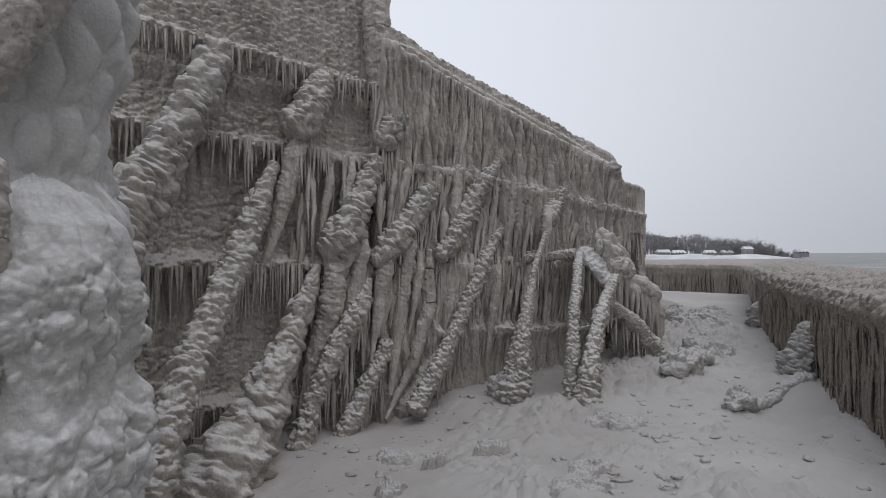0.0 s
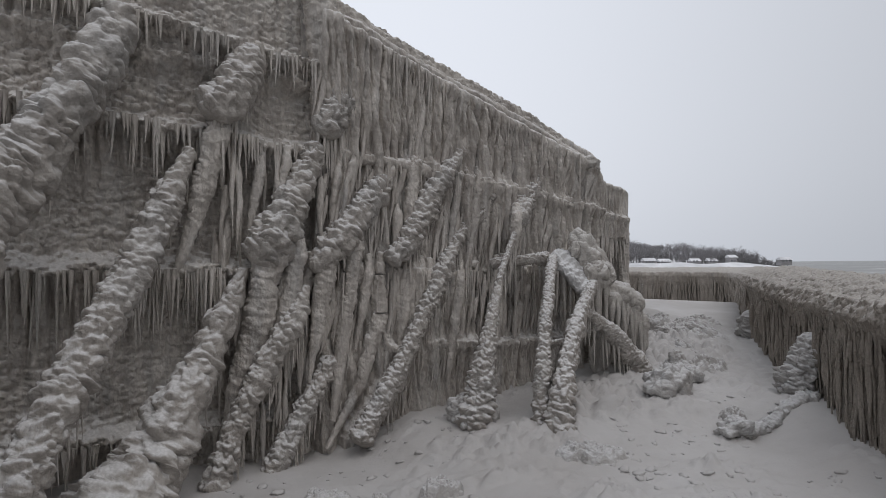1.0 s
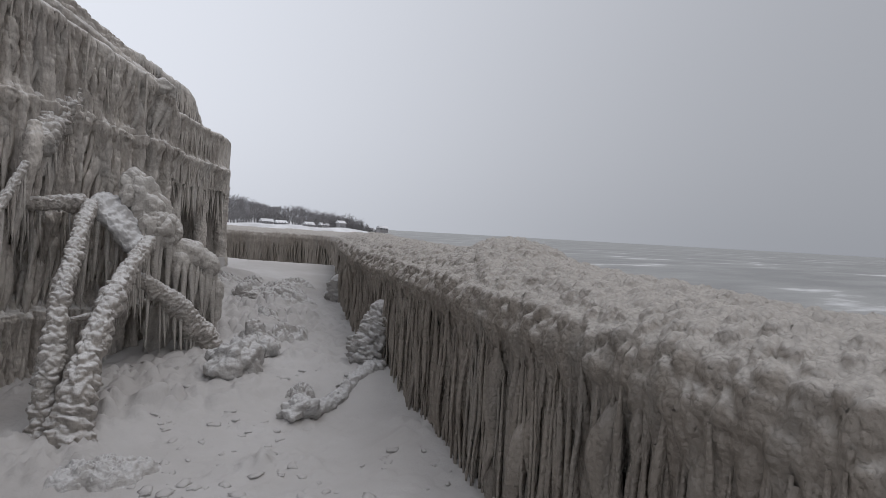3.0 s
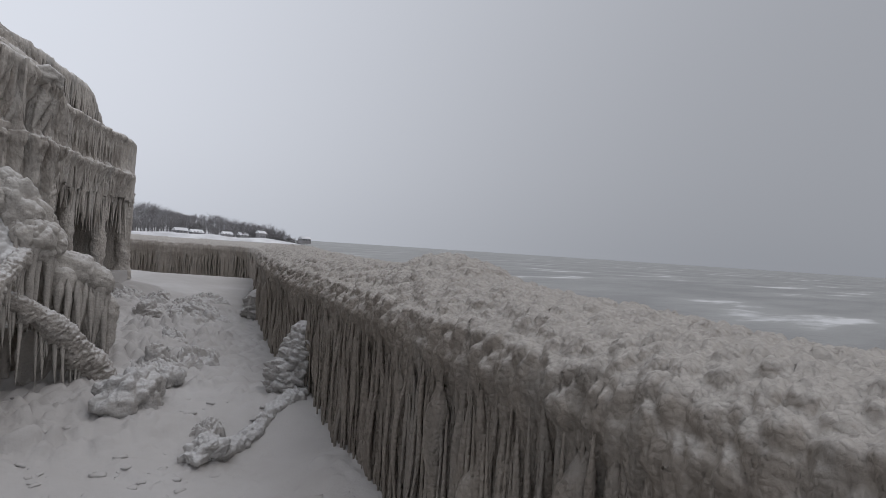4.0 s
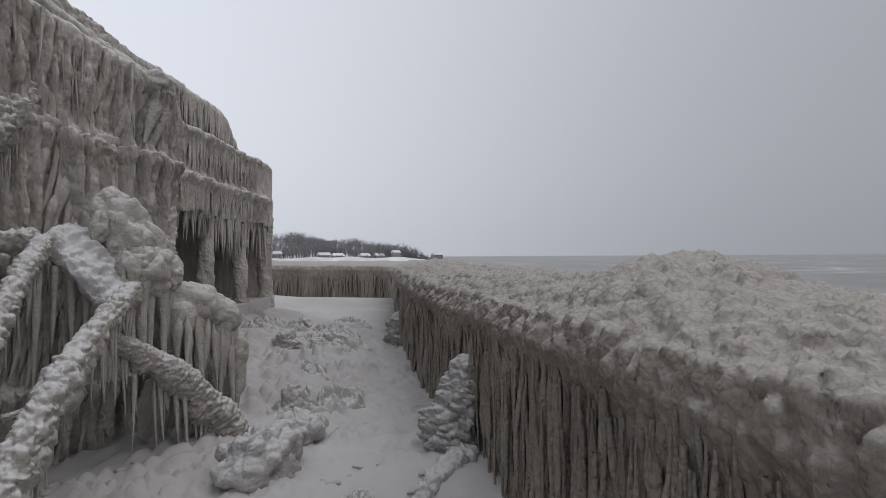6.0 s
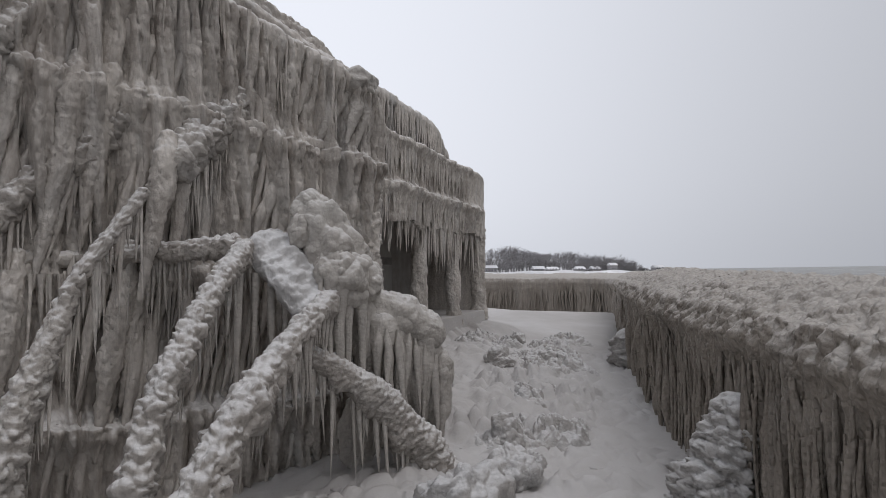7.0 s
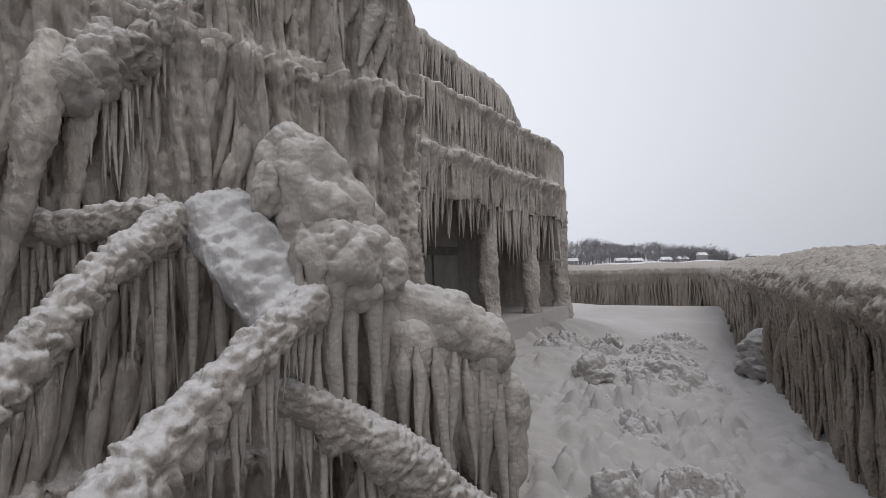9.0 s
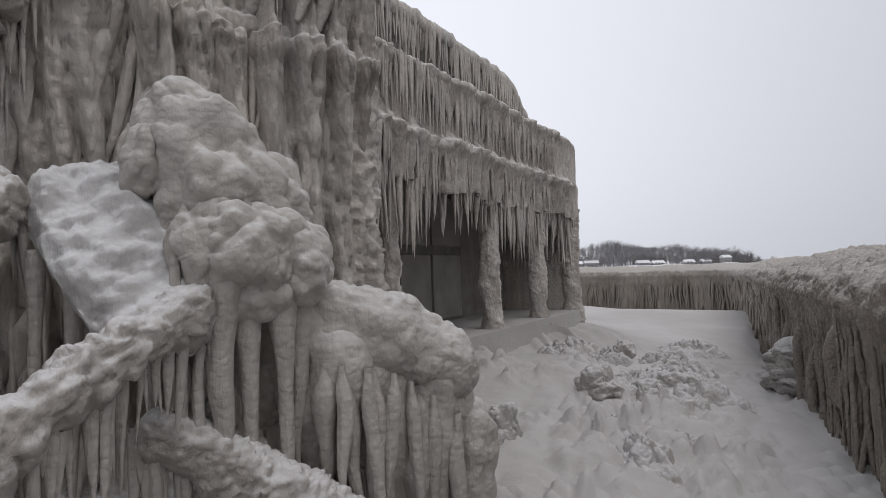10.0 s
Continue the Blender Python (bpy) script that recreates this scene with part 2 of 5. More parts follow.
def resample(pts, step):
    pts = np.asarray(pts, float)
    t = np.r_[0, np.cumsum(np.linalg.norm(np.diff(pts[:, :3], axis=0), axis=1))]
    q = np.arange(0, t[-1] + step * 0.5, step)
    k = np.linspace(0, 1, len(pts))
    fine = np.linspace(0, t[-1], 400)
    # round the corners of the run
    dense = np.stack([np.interp(fine, t, pts[:, c]) for c in range(pts.shape[1])], 1)
    width = max(3, int(0.10 / t[-1] * 400) | 1)
    pad = np.pad(dense, ((width // 2, width // 2), (0, 0)), mode="edge")
    dense = np.stack([np.convolve(pad[:, c], np.ones(width) / width, "valid") for c in range(pts.shape[1])], 1)
    return np.stack([np.interp(q, fine, dense[:, c]) for c in range(pts.shape[1])], 1)


def crusted(name, pts, mat, seed, knob=0.8, rise=0.42, sides=44, step=0.012, sag=0.25, dome=True, flat=1.0, roll=0.6):
    """A limb crusted with knobs of ice. pts: x, y, z and radius along it. sag: how far the ice hangs below the limb."""
    p = resample(pts, step)
    if dome:
        n0 = len(p)
        e = np.arange(n0) * step
        lim = np.minimum(e, e[-1] - e)
        r = p[:, 3] * np.sqrt(np.clip(1 - (1 - np.clip(lim / np.maximum(p[:, 3], 0.01), 0, 1)) ** 2, 0.001, 1))
    else:
        r = p[:, 3]
    d = np.gradient(p[:, :3], axis=0)
    d /= np.linalg.norm(d, axis=1)[:, None] + 1e-9
    up = np.array([0.0, 0.0, 1.0])
    side = np.cross(d, up)
    ln = np.linalg.norm(side, axis=1)
    side[ln < 0.05] = (1, 0, 0)
    side /= np.linalg.norm(side, axis=1)[:, None]
    top = np.cross(side, d)
    a = np.linspace(0, 2 * math.pi, sides, endpoint=False)
    way = side[:, None] * np.cos(a)[None, :, None] + flat * top[:, None] * np.sin(a)[None, :, None]
    core = p[:, None, :3] + way * r[:, None, None]
    size = np.maximum(p[:, 3] * knob, 0.022)
    size = np.full(len(p), np.median(size)) * 0.6 + size * 0.4
    arc = np.cumsum(step / size)
    med = float(np.median(size))
    ring = p[:, 3][:, None] / med
    ca, sa = np.cos(a)[None], np.sin(a)[None]
    wv = 0.45 * vnoise(arc[:, None] * 1.3, ca * 2, sa * 2, seed + 2)
    ax = arc[:, None] * 1.12 + wv
    bumps = nodules(ax, ring * ca * 0.95 + seed + wv, ring * sa * 0.95 - wv, seed)
    u = ax + 0.5 * vnoise(ca * 1.1, sa * 1.1, arc[:, None] * 0.5, seed + 12)
    rings = np.sqrt(np.clip(1 - (2 * (u - np.floor(u)) - 1) ** 2, 0, 1)) * (0.55 + 0.45 * rnd(np.floor(u).astype(np.int64), seed + 13))
    bumps = rings ** (1.4 * roll) * (roll * 0.3 + (1 - 0.3 * roll) * bumps)
    fine = nodules(ax * 2.3, 2.3 * ring * ca, 2.3 * ring * sa + seed, seed + 9)
    tiny = nodules(ax * 5.5, 5.5 * ring * ca, 5.5 * ring * sa + seed, seed + 19)
    q = core / med
    rr = r[:, None] * (0.84 - 0.16 * rise + 0.75 * rise * bumps ** 0.6 + 0.15 * fine + 0.05 * tiny + 0.24 * vnoise(q[..., 0] * 0.35, q[..., 1] * 0.35, q[..., 2] * 0.35, seed + 5) + 0.09 * fbm(q[..., 0] * 1.5, q[..., 1] * 1.5, q[..., 2] * 1.5, seed + 6, 3))
    # ice gathers below a sloping limb
    flat_run = np.sqrt(np.clip(1 - d[:, 2] ** 2, 0, 1))[:, None]
    hang = np.clip(-np.sin(a), 0, 1)[None] ** 2 * sag * flat_run * (0.6 + 0.8 * vnoise(arc[:, None] * 0.7, a[None] * 0, 0, seed + 3))
    rr = rr * (1 + hang)
    v = p[:, None, :3] + way * rr[..., None]
    nv = len(p)
    i, j = np.meshgrid(np.arange(nv - 1), np.arange(sides), indexing="ij")
    i, j = i.ravel(), j.ravel()
    jn = (j + 1) % sides
    return mesh_from(name, v, np.stack([i * sides + j, i * sides + jn, (i + 1) * sides + jn, (i + 1) * sides + j], 1), mat)


def blob(name, centre, size, mat, seed, knob=0.14, rise=0.12, turn=0.0, low=0.35, n=90, lump=0.25, icicle=0.0):
    """A knobbly mass of ice with a flattened foot."""
    u = np.linspace(0.001, math.pi - 0.001, n)
    w = np.linspace(0, 2 * math.pi, int(n * 1.5), endpoint=False)
    U, A = np.meshgrid(u, w, indexing="ij")
    dx, dy, dz = np.sin(U) * np.cos(A), np.sin(U) * np.sin(A), np.cos(U)
    k = 1 + lump * vnoise(dx * 1.5 + seed, dy * 1.5, dz * 1.5, seed) + 0.5 * lump * vnoise(dx * 3 + seed, dy * 3, dz * 3, seed + 1)
    x, y, z = dx * size[0] * k, dy * size[1] * k, dz * size[2] * k
    z = np.where(z < 0, z * low, z)
    wx, wy = x + 0.25 * knob * vnoise(x / knob, y / knob, z / knob, seed + 8), y + 0.25 * knob * vnoise(x / knob + 9, y / knob, z / knob, seed + 9)
    b = 0.75 * nodules((wx + seed) / knob, wy / knob, z / knob * 0.8, seed) + 0.35 * nodules((wx + seed) / knob * 2.4, wy / knob * 2.4, z / knob * 2.0, seed + 4) + 0.5 * fbm(x / knob * 1.2, y / knob * 1.2, z / knob * 0.5, seed + 6, 3)
    x, y, z = x + dx * b * rise, y + dy * b * rise, z + dz * b * rise
    c, s = math.cos(turn), math.sin(turn)
    v = np.stack([c * x - s * y + centre[0], s * x + c * y + centre[1], z + centre[2]], -1)
    return sheet(name, v, mat, True, True)


def icicles(name, tops, lengths, radii, mat, seed=0, sides=7, rings=6, lean=0.06):
    """Hanging tapers, joined into one mesh."""
    tops, L, R = np.asarray(tops, float), np.asarray(lengths, float), np.asarray(radii, float)
    n = len(tops)
    t = np.linspace(0, 1, rings)
    a = np.linspace(0, 2 * math.pi, sides, endpoint=False)
    ids = np.arange(n)
    taper = (1 - t) ** 0.75 * 0.92 + 0.04
    wob = 1 + 0.28 * (rnd(ids[:, None] * 31 + np.arange(rings)[None], seed) - 0.5)
    rad = R[:, None] * taper[None] * wob
    bx = (rnd(ids, seed + 1) - 0.5)[:, None] * lean * 2 * L[:, None] * t[None] ** 1.4
    by = (rnd(ids, seed + 2) - 0.5)[:, None] * lean * 2 * L[:, None] * t[None] ** 1.4
    v = np.empty((n, rings, sides, 3))
    v[..., 0] = tops[:, None, None, 0] + bx[..., None] + rad[..., None] * np.cos(a)
    v[..., 1] = tops[:, None, None, 1] + by[..., None] + rad[..., None] * np.sin(a)
    v[..., 2] = (tops[:, None, 2] - L[:, None] * t[None])[..., None]
    k, i, j = np.meshgrid(ids, np.arange(rings - 1), np.arange(sides), indexing="ij")
    k, i, j = k.ravel(), i.ravel(), j.ravel()
    jn = (j + 1) % sides
    o = k * rings * sides
    return mesh_from(name, v, np.stack([o + i * sides + j, o + (i + 1) * sides + j, o + (i + 1) * sides + jn, o + i * sides + jn], 1), mat)


def columns(name, tops, lengths, radii, mat, seed=0, sides=9, rings=20, swing=0.5, lean=(0, 0)):
    """Thick wandering runs of ice, blunt and beaded, joined into one mesh."""
    tops, L, R = np.asarray(tops, float), np.asarray(lengths, float), np.asarray(radii, float)
    n = len(tops)
    t = np.linspace(0, 1, rings)[None]
    ids = np.arange(n)[:, None] * 3.7 + seed
    run = L[:, None] * t
    bead = 1 + 0.09 * vnoise(ids, run * 17, 0, seed) + 0.20 * vnoise(ids, run * 6, 0, seed + 1)
    rad = R[:, None] * np.clip(1 - t ** 1.7, 0, 1) ** 0.8 * bead * (0.3 + 0.7 * smooth(t, 0, 0.22)) * (0.8 + 0.35 * vnoise(ids, run * 2.7, 9, seed + 8)) + 0.002
    bx = swing * R[:, None] * (1.6 * vnoise(ids, run * 2.2, 3, seed + 2) + 0.5 * vnoise(ids, run * 7, 5, seed + 3))
    by = swing * R[:, None] * 1.2 * vnoise(ids, run * 2.5, 7, seed + 4)
    a = np.linspace(0, 2 * math.pi, sides, endpoint=False)
    rr = rad[..., None] * (1 + 0.12 * vnoise(ids[..., None], run[..., None] * 9, a[None, None] * 1.3, seed + 5))
    v = np.empty((n, rings, sides, 3))
    v[..., 0] = tops[:, None, None, 0] + (bx + lean[0] * run)[..., None] + rr * np.cos(a)
    v[..., 1] = tops[:, None, None, 1] + (by + lean[1] * run)[..., None] + rr * np.sin(a)
    v[..., 2] = (tops[:, None, 2] - run)[..., None]
    k, i, j = np.meshgrid(np.arange(n), np.arange(rings - 1), np.arange(sides), indexing="ij")
    k, i, j = k.ravel(), i.ravel(), j.ravel()
    jn = (j + 1) % sides
    o = k * rings * sides
    return mesh_from(name, v, np.stack([o + i * sides + j, o + (i + 1) * sides + j, o + (i + 1) * sides + jn, o + i * sides + jn], 1), mat)


ICICLE_SHAPES = {}


def icicle_parts(tops, lengths, radii, mat, parent, origin=(0, 0, 0), seed=0):
    """Icicles as parts of their own, cut from a few shared shapes."""
    if mat.name not in ICICLE_SHAPES:
        ICICLE_SHAPES[mat.name] = [icicles("icicle", [(0, 0, 0)], [1.0], [1.0], mat, 900 + k, 8, 9, 0.0) for k in range(7)]
    for k, (p, ln, r) in enumerate(zip(tops, lengths, radii)):
        ob = part("icicle", ICICLE_SHAPES[mat.name][(k * 5 + seed) % 7], parent)
        ob.location = Vector(p) - Vector(origin)
        ob.scale = (r, r, ln)
        ob.rotation_euler = (0.05 * math.sin(k * 2.3 + seed), 0.05 * math.cos(k * 1.7), k * 1.1)


# ---- plan ----
TH = radians(32.0)
ALONG = np.array([math.cos(TH), math.sin(TH)])
OUT = np.array([math.sin(TH), -math.cos(TH)])
ORIGIN = OUT * -6.05


def at_wall(s, o, z):
    """A place by the long wall: metres along it, out from it, up."""
    q = ORIGIN + s * ALONG + o * OUT
    return (float(q[0]), float(q[1]), float(z))


def limb(rows):
    return [(*at_wall(s, o, z), r) for s, o, z, r in rows]


TH2 = radians(60.0)
ALONG2 = np.array([math.cos(TH2), math.sin(TH2)])
OUT2 = np.array([math.sin(TH2), -math.cos(TH2)])
ORIGIN2 = np.array([1.6, 9.5])


def at_porch(s, o, z):
    q = ORIGIN2 + s * ALONG2 + o * OUT2
    return (float(q[0]), float(q[1]), float(z))


# heights of the trodden snow: x, y, z, reach
DRIFTS = [(-2.6, 4.2, -0.28, 1.5), (-1.0, 5.9, -0.2, 1.2), (0.5, 6.9, 0.06, 1.0), (1.6, 7.4, 0.2, 1.0), (2.5, 7.8, 0.28, 1.0), (2.8, 9.2, 0.42, 1.2),
          (3.2, 11.0, 0.60, 1.6), (4.7, 14.5, 0.62, 2.0), (6.5, 18.0, 0.5, 3.0), (4.2, 9.5, 0.30, 1.2), (0, 0, -0.05, 2.0), (1.5, 3.0, 0.0, 1.6),
          (2.4, 5.4, 0.0, 1.2), (2.9, 6.0, 0.03, 0.8), (2.6, 6.8, 0.20, 0.6), (3.4, 4.0, 0.06, 1.0), (3.7, 5.2, 0.20, 0.9), (3.9, 6.5, 0.27, 0.9),
          (3.5, 8.0, 0.22, 1.0), (4.7, 8.4, 0.27, 1.2), (5.5, 10.6, 0.28, 1.4), (7.0, 13.0, 0.22, 2.0), (10.8, 22.0, 0.05, 4.0), (8, 26, 0.15, 4.0), (3.0, 2.0, -0.08, 1.6)]


def ground_z(x, y):
    x, y = np.asarray(x, float), np.asarray(y, float)
    num, den = 0.0, 1e-4
    for a, b, h, reach in DRIFTS:
        w = 1 / (((x - a) ** 2 + (y - b) ** 2) / reach ** 2 + 0.05) ** 1.6
        num, den = num + w * h, den + w
    return num / den


# shore wall: foot of its ice face, from behind the start to the far bend and on across
SHORE = [(1.2, -6.0), (2.0, -2.0), (2.75, 1.2), (3.2, 3.2), (3.62, 4.9), (3.95, 6.0), (4.4, 7.3), (4.85, 8.6), (5.35, 9.9), (6.0, 11.5), (7.1, 13.6), (10.7, 21.6), (11.0, 22.6), (10.3, 23.6), (7.5, 26.8), (3.0, 30.5), (-6.0, 36.0)]


def shore_line(step):
    p = np.array(SHORE, float)
    t = np.r_[0, np.cumsum(np.linalg.norm(np.diff(p, axis=0), axis=1))]
    q = np.arange(0, t[-1], 0.05)
    d = np.stack([np.interp(q, t, p[:, c]) for c in (0, 1)], 1)
    w = 21
    pad = np.pad(d, ((w // 2, w // 2), (0, 0)), mode="edge")
    d = np.stack([np.convolve(pad[:, c], np.ones(w) / w, "valid") for c in (0, 1)], 1)
    s = np.concatenate(([0], np.cumsum(np.linalg.norm(np.diff(d, axis=0), axis=1))))
    q = np.arange(0, s[-1], step)
    d = np.stack([np.interp(q, s, d[:, c]) for c in (0, 1)], 1)
    g = np.gradient(d, axis=0)
    g /= np.linalg.norm(g, axis=1)[:, None]
    return q, d, np.stack([g[:, 1], -g[:, 0]], 1)    # arc, foot, way to the lake


# ---- ground, lake and distance ----
def build_ground():
    def axis(lo, fine_lo, fine_hi, hi, step):
        far = lambda a, b: a + (b - a) * np.linspace(0, 1, 26)[1:] ** 2.4
        return np.r_[far(fine_lo, lo)[::-1], np.arange(fine_lo, fine_hi, step), far(fine_hi, hi)]
    xs = axis(-1500, -2.5, 5.6, 1500, 0.028)
    ys = axis(-1500, 2.6, 12.0, 2600, 0.028)
    X, Y = np.meshgrid(xs, ys, indexing="ij")
    Z = ground_z(X, Y)
    near = 1 - smooth(np.hypot(X - 2, Y - 8), 15, 40)
    Z = Z + near * (0.05 * fbm(X * 0.9, Y * 0.9, 0, 3, 3))
    # broken crust and footprints, thickest on the trodden strip and by the rubble
    trod = np.exp(-(((X - 0.35 * Y + 0.4) / 1.5) ** 2)) * near
    rough = np.clip(fbm(X * 1.7, Y * 1.7, 0, 11, 3) - 0.05, 0, 1)
    clod = nodules(X * 7 + 1.5 * vnoise(X * 3, Y * 3, 0, 1), Y * 7, 0, 21)
    frag = np.clip(fbm(X * 2.3, Y * 2.3, 0, 12, 3) - 0.25, 0, 0.6) * nodules(X * 15 + vnoise(X * 6, Y * 6, 0, 2), Y * 15, 0, 22)
    Z += near * (0.10 * rough * clod + 0.08 * frag) * (0.45 + trod) + near * 0.006 * nodules(X * 21, Y * 21, 0, 23)
    rub = np.exp(-(((X - 3.6 - 0.42 * (Y - 8.8)) / 0.75) ** 2) - ((Y - 9.2) / 2.2) ** 2)
    Z += rub * (0.10 * nodules(X * 3.4, Y * 3.4, 0, 31) + 0.09 * clod + 0.035 * nodules(X * 17, Y * 17, 0, 32))
    f1, f2 = cells(X * 2.6, Y * 2.6, 0, 41)
    pick = rnd3(np.floor(X * 1.3), np.floor(Y * 1.3), 0, 5) > 0.6
    Z -= near * 0.035 * np.clip(1 - (f1 / 0.28) ** 2, 0, 1) * (trod + 0.3) * pick
    # it falls away under the lake beyond the shore wall
    q, foot, way = shore_line(0.5)
    d = np.full(X.shape, -1e9)
    best = np.full(X.shape, 1e18)
    for (fx, fy), (nx, ny) in zip(foot, way):
        r = (X - fx) ** 2 + (Y - fy) ** 2
        take = r < best
        best = np.where(take, r, best)
        d = np.where(take, (X - fx) * nx + (Y - fy) * ny, d)
    Z = np.where(d > 0.5, np.minimum(Z, Z - (d - 0.5) * 2.0), Z)
    Z = np.maximum(Z, -4.0)
    Z = np.where((np.hypot(X, Y) > 60), np.minimum(Z, -4.0 + 0 * Z), Z)
    ob = part("ground", sheet("ground", np.stack([X, Y, Z], -1), snow_ground))
    tagged(ob, "trodden dirty white snow with clods and footprints", "snow", kind="structure")


build_ground()


def build_lake():
    bm = bmesh.new()
    r = [0, 60, 200, 500, 1200, 4000]
    n = 64
    rings = [[bm.verts.new((a * math.cos(2 * math.pi * k / n), a * math.sin(2 * math.pi * k / n), -2.2)) for k in range(n)] for a in r[1:]]
    c = bm.verts.new((0, 0, -2.2))
    for k in range(n):
        bm.faces.new((c, rings[0][k], rings[0][(k + 1) % n]))
        for a, b in zip(rings, rings[1:]):
            bm.faces.new((a[k], b[k], b[(k + 1) % n], a[(k + 1) % n]))
    ob = part("water", bm_mesh("water", bm, lake_water))
    tagged(ob, "grey winter lake with streaks of ice", "lake", kind="structure")


build_lake()


def build_far_shore():
    """Low snowy point across the bay, with bare woods and a row of houses."""
    x = np.linspace(20, 262, 90)
    y = np.linspace(380, 640, 40)
    X, Y = np.meshgrid(x, y, indexing="ij")
    edge = smooth(262 - X, 0, 70) * smooth(X, 20, 30) * smooth(Y, 384, 400)
    hump = 11 * smooth(Y, 430, 520) * smooth(255 - X, 10, 60)
    Z = -4 + edge * (4.6 + hump) + 0.8 * vnoise(X * 0.05, Y * 0.05, 0, 7)
    ob = part("backdrop_shore", sheet("backdrop_shore", np.stack([X, Y, Z], -1), snow_far))
    tagged(ob, "low snow-covered point of land across the lake", "shore", kind="structure")
    rng = np.random.default_rng(5)
    tops, vs, fs = 0, [], []

    def stick(a, b, ra, rb):
        d = (b - a) / (np.linalg.norm(b - a) + 1e-9)
        s = np.cross(d, (0.3, 0.8, 0.2))
        s /= np.linalg.norm(s)
        u = np.cross(d, s)
        base = len(vs) * 1
        for p, r in ((a, ra), (b, rb)):
            for k in range(3):
                t = 2 * math.pi * k / 3
                vs.append(p + r * (math.cos(t) * s + math.sin(t) * u))
        for k in range(3):
            fs.append((base + k, base + (k + 1) % 3, base + 3 + (k + 1) % 3, base + 3 + k))

    for n in range(2000):
        px = 30 + 222 * rng.random()
        py = 425 + 95 * rng.random() ** 1.3
        prof = 0.45 + 0.55 * math.sin(px * 0.045 + 1.1) ** 2
        h = (8.3 + 5 * rng.random()) * prof * (0.6 + 0.4 * min(1, (258 - px) / 40))
        gz = float(-4 + smooth(262 - px, 0, 70) * (4.6 + 11 * smooth(py, 430, 520) * smooth(255 - px, 10, 60)))
        a = np.array((px, py, gz - 0.5))
        b = a + (rng.normal(0, 0.4), rng.normal(0, 0.4), h)
        stick(a, b, 0.22, 0.05)
        for m in range(11):
            t = 0.25 + 0.7 * rng.random()
            c = a + (b - a) * t
            w = rng.random() * 2 * math.pi
            ln = (1.1 - 0.75 * t) * h * 0.42
            e = c + (math.cos(w) * ln, math.sin(w) * ln, ln * (0.5 + 0.7 * rng.random()))
            stick(c, e, 0.11, 0.03)
            for k in range(3):
                c2 = c + (e - c) * (0.4 + 0.5 * rng.random())
                stick(c2, c2 + rng.normal(0, 0.28, 3) * ln + (0, 0, 0.3 * ln), 0.06, 0.02)
    ob = part("far_woods", mesh_from("far_woods", vs, fs, twig, True))
    tagged(ob, "bare grey woods on the far shore", "woods", kind="stuff")
    # houses along the far shore
    for k in range(11):
        px, py = 40 + k * 19.5 + rng.normal(0, 8), 402 + 22 * rng.random()
        w, dp, h = 5 + 8 * rng.random() ** 2, 7, 1.8 + 3.0 * rng.random() ** 2
        gz = 0.2
        house = thing("far_house", "pale snow-roofed house on the far shore", "house", "houses on the far shore", at=(px, py, gz))
        bm = bmesh.new()
        box(bm, (-w / 2, 0, -1.5), (w / 2, dp, h))
        part("wall", bm_mesh("wall", bm, far_wall), house)
        bm = bmesh.new()
        r = [(-w / 2 - 0.5, -0.5, h), (w / 2 + 0.5, -0.5, h), (w / 2 + 0.5, dp + 0.5, h), (-w / 2 - 0.5, dp + 0.5, h), (-w / 2 - 0.5, dp / 2, h + 2.0), (w / 2 + 0.5, dp / 2, h + 2.0)]
        q = [bm.verts.new(c) for c in r]
        for f in ((0, 1, 5, 4), (3, 4, 5, 2), (0, 4, 3), (1, 2, 5), (0, 3, 2, 1)):
            bm.faces.new([q[i] for i in f])
        part("roof", bm_mesh("roof", bm, snow_far), house, "snow-covered gable roof")
        for wx in np.arange(-w / 2 + 1.2, w / 2 - 0.6, 2.2):
            bm = bmesh.new()
            box(bm, (wx - 0.5, -0.12, 1.0), (wx + 0.5, 0.05, 2.4))
            part("window", bm_mesh("window", bm, far_dark), house)


build_far_shore()


# ---- ice faces ----
def curtain(s, drop, seed, width, mean, spread, power=0.5):
    """Ribs of ice that hang from a line and end raggedly: s along it, drop below it. Depth 0..1."""
    sw = s + 0.35 * width * vnoise(s / width * 0.6, drop * 1.6, 0, seed) + 0.5 * width * vnoise(s * 1.3, drop * 0.7, 0, seed + 1)
    u = sw / width
    c = np.floor(u)
    f = u - c - 0.5
    length = mean * (1 - spread + 2 * spread * rnd(c.astype(np.int64), seed + 2) ** 1.3)
    t = np.clip(1 - drop / length, 0, 1) ** power
    fat = 0.30 + 0.20 * t
    return np.sqrt(np.clip(1 - (f / fat) ** 2, 0, 1)) * t * (drop > -0.02)


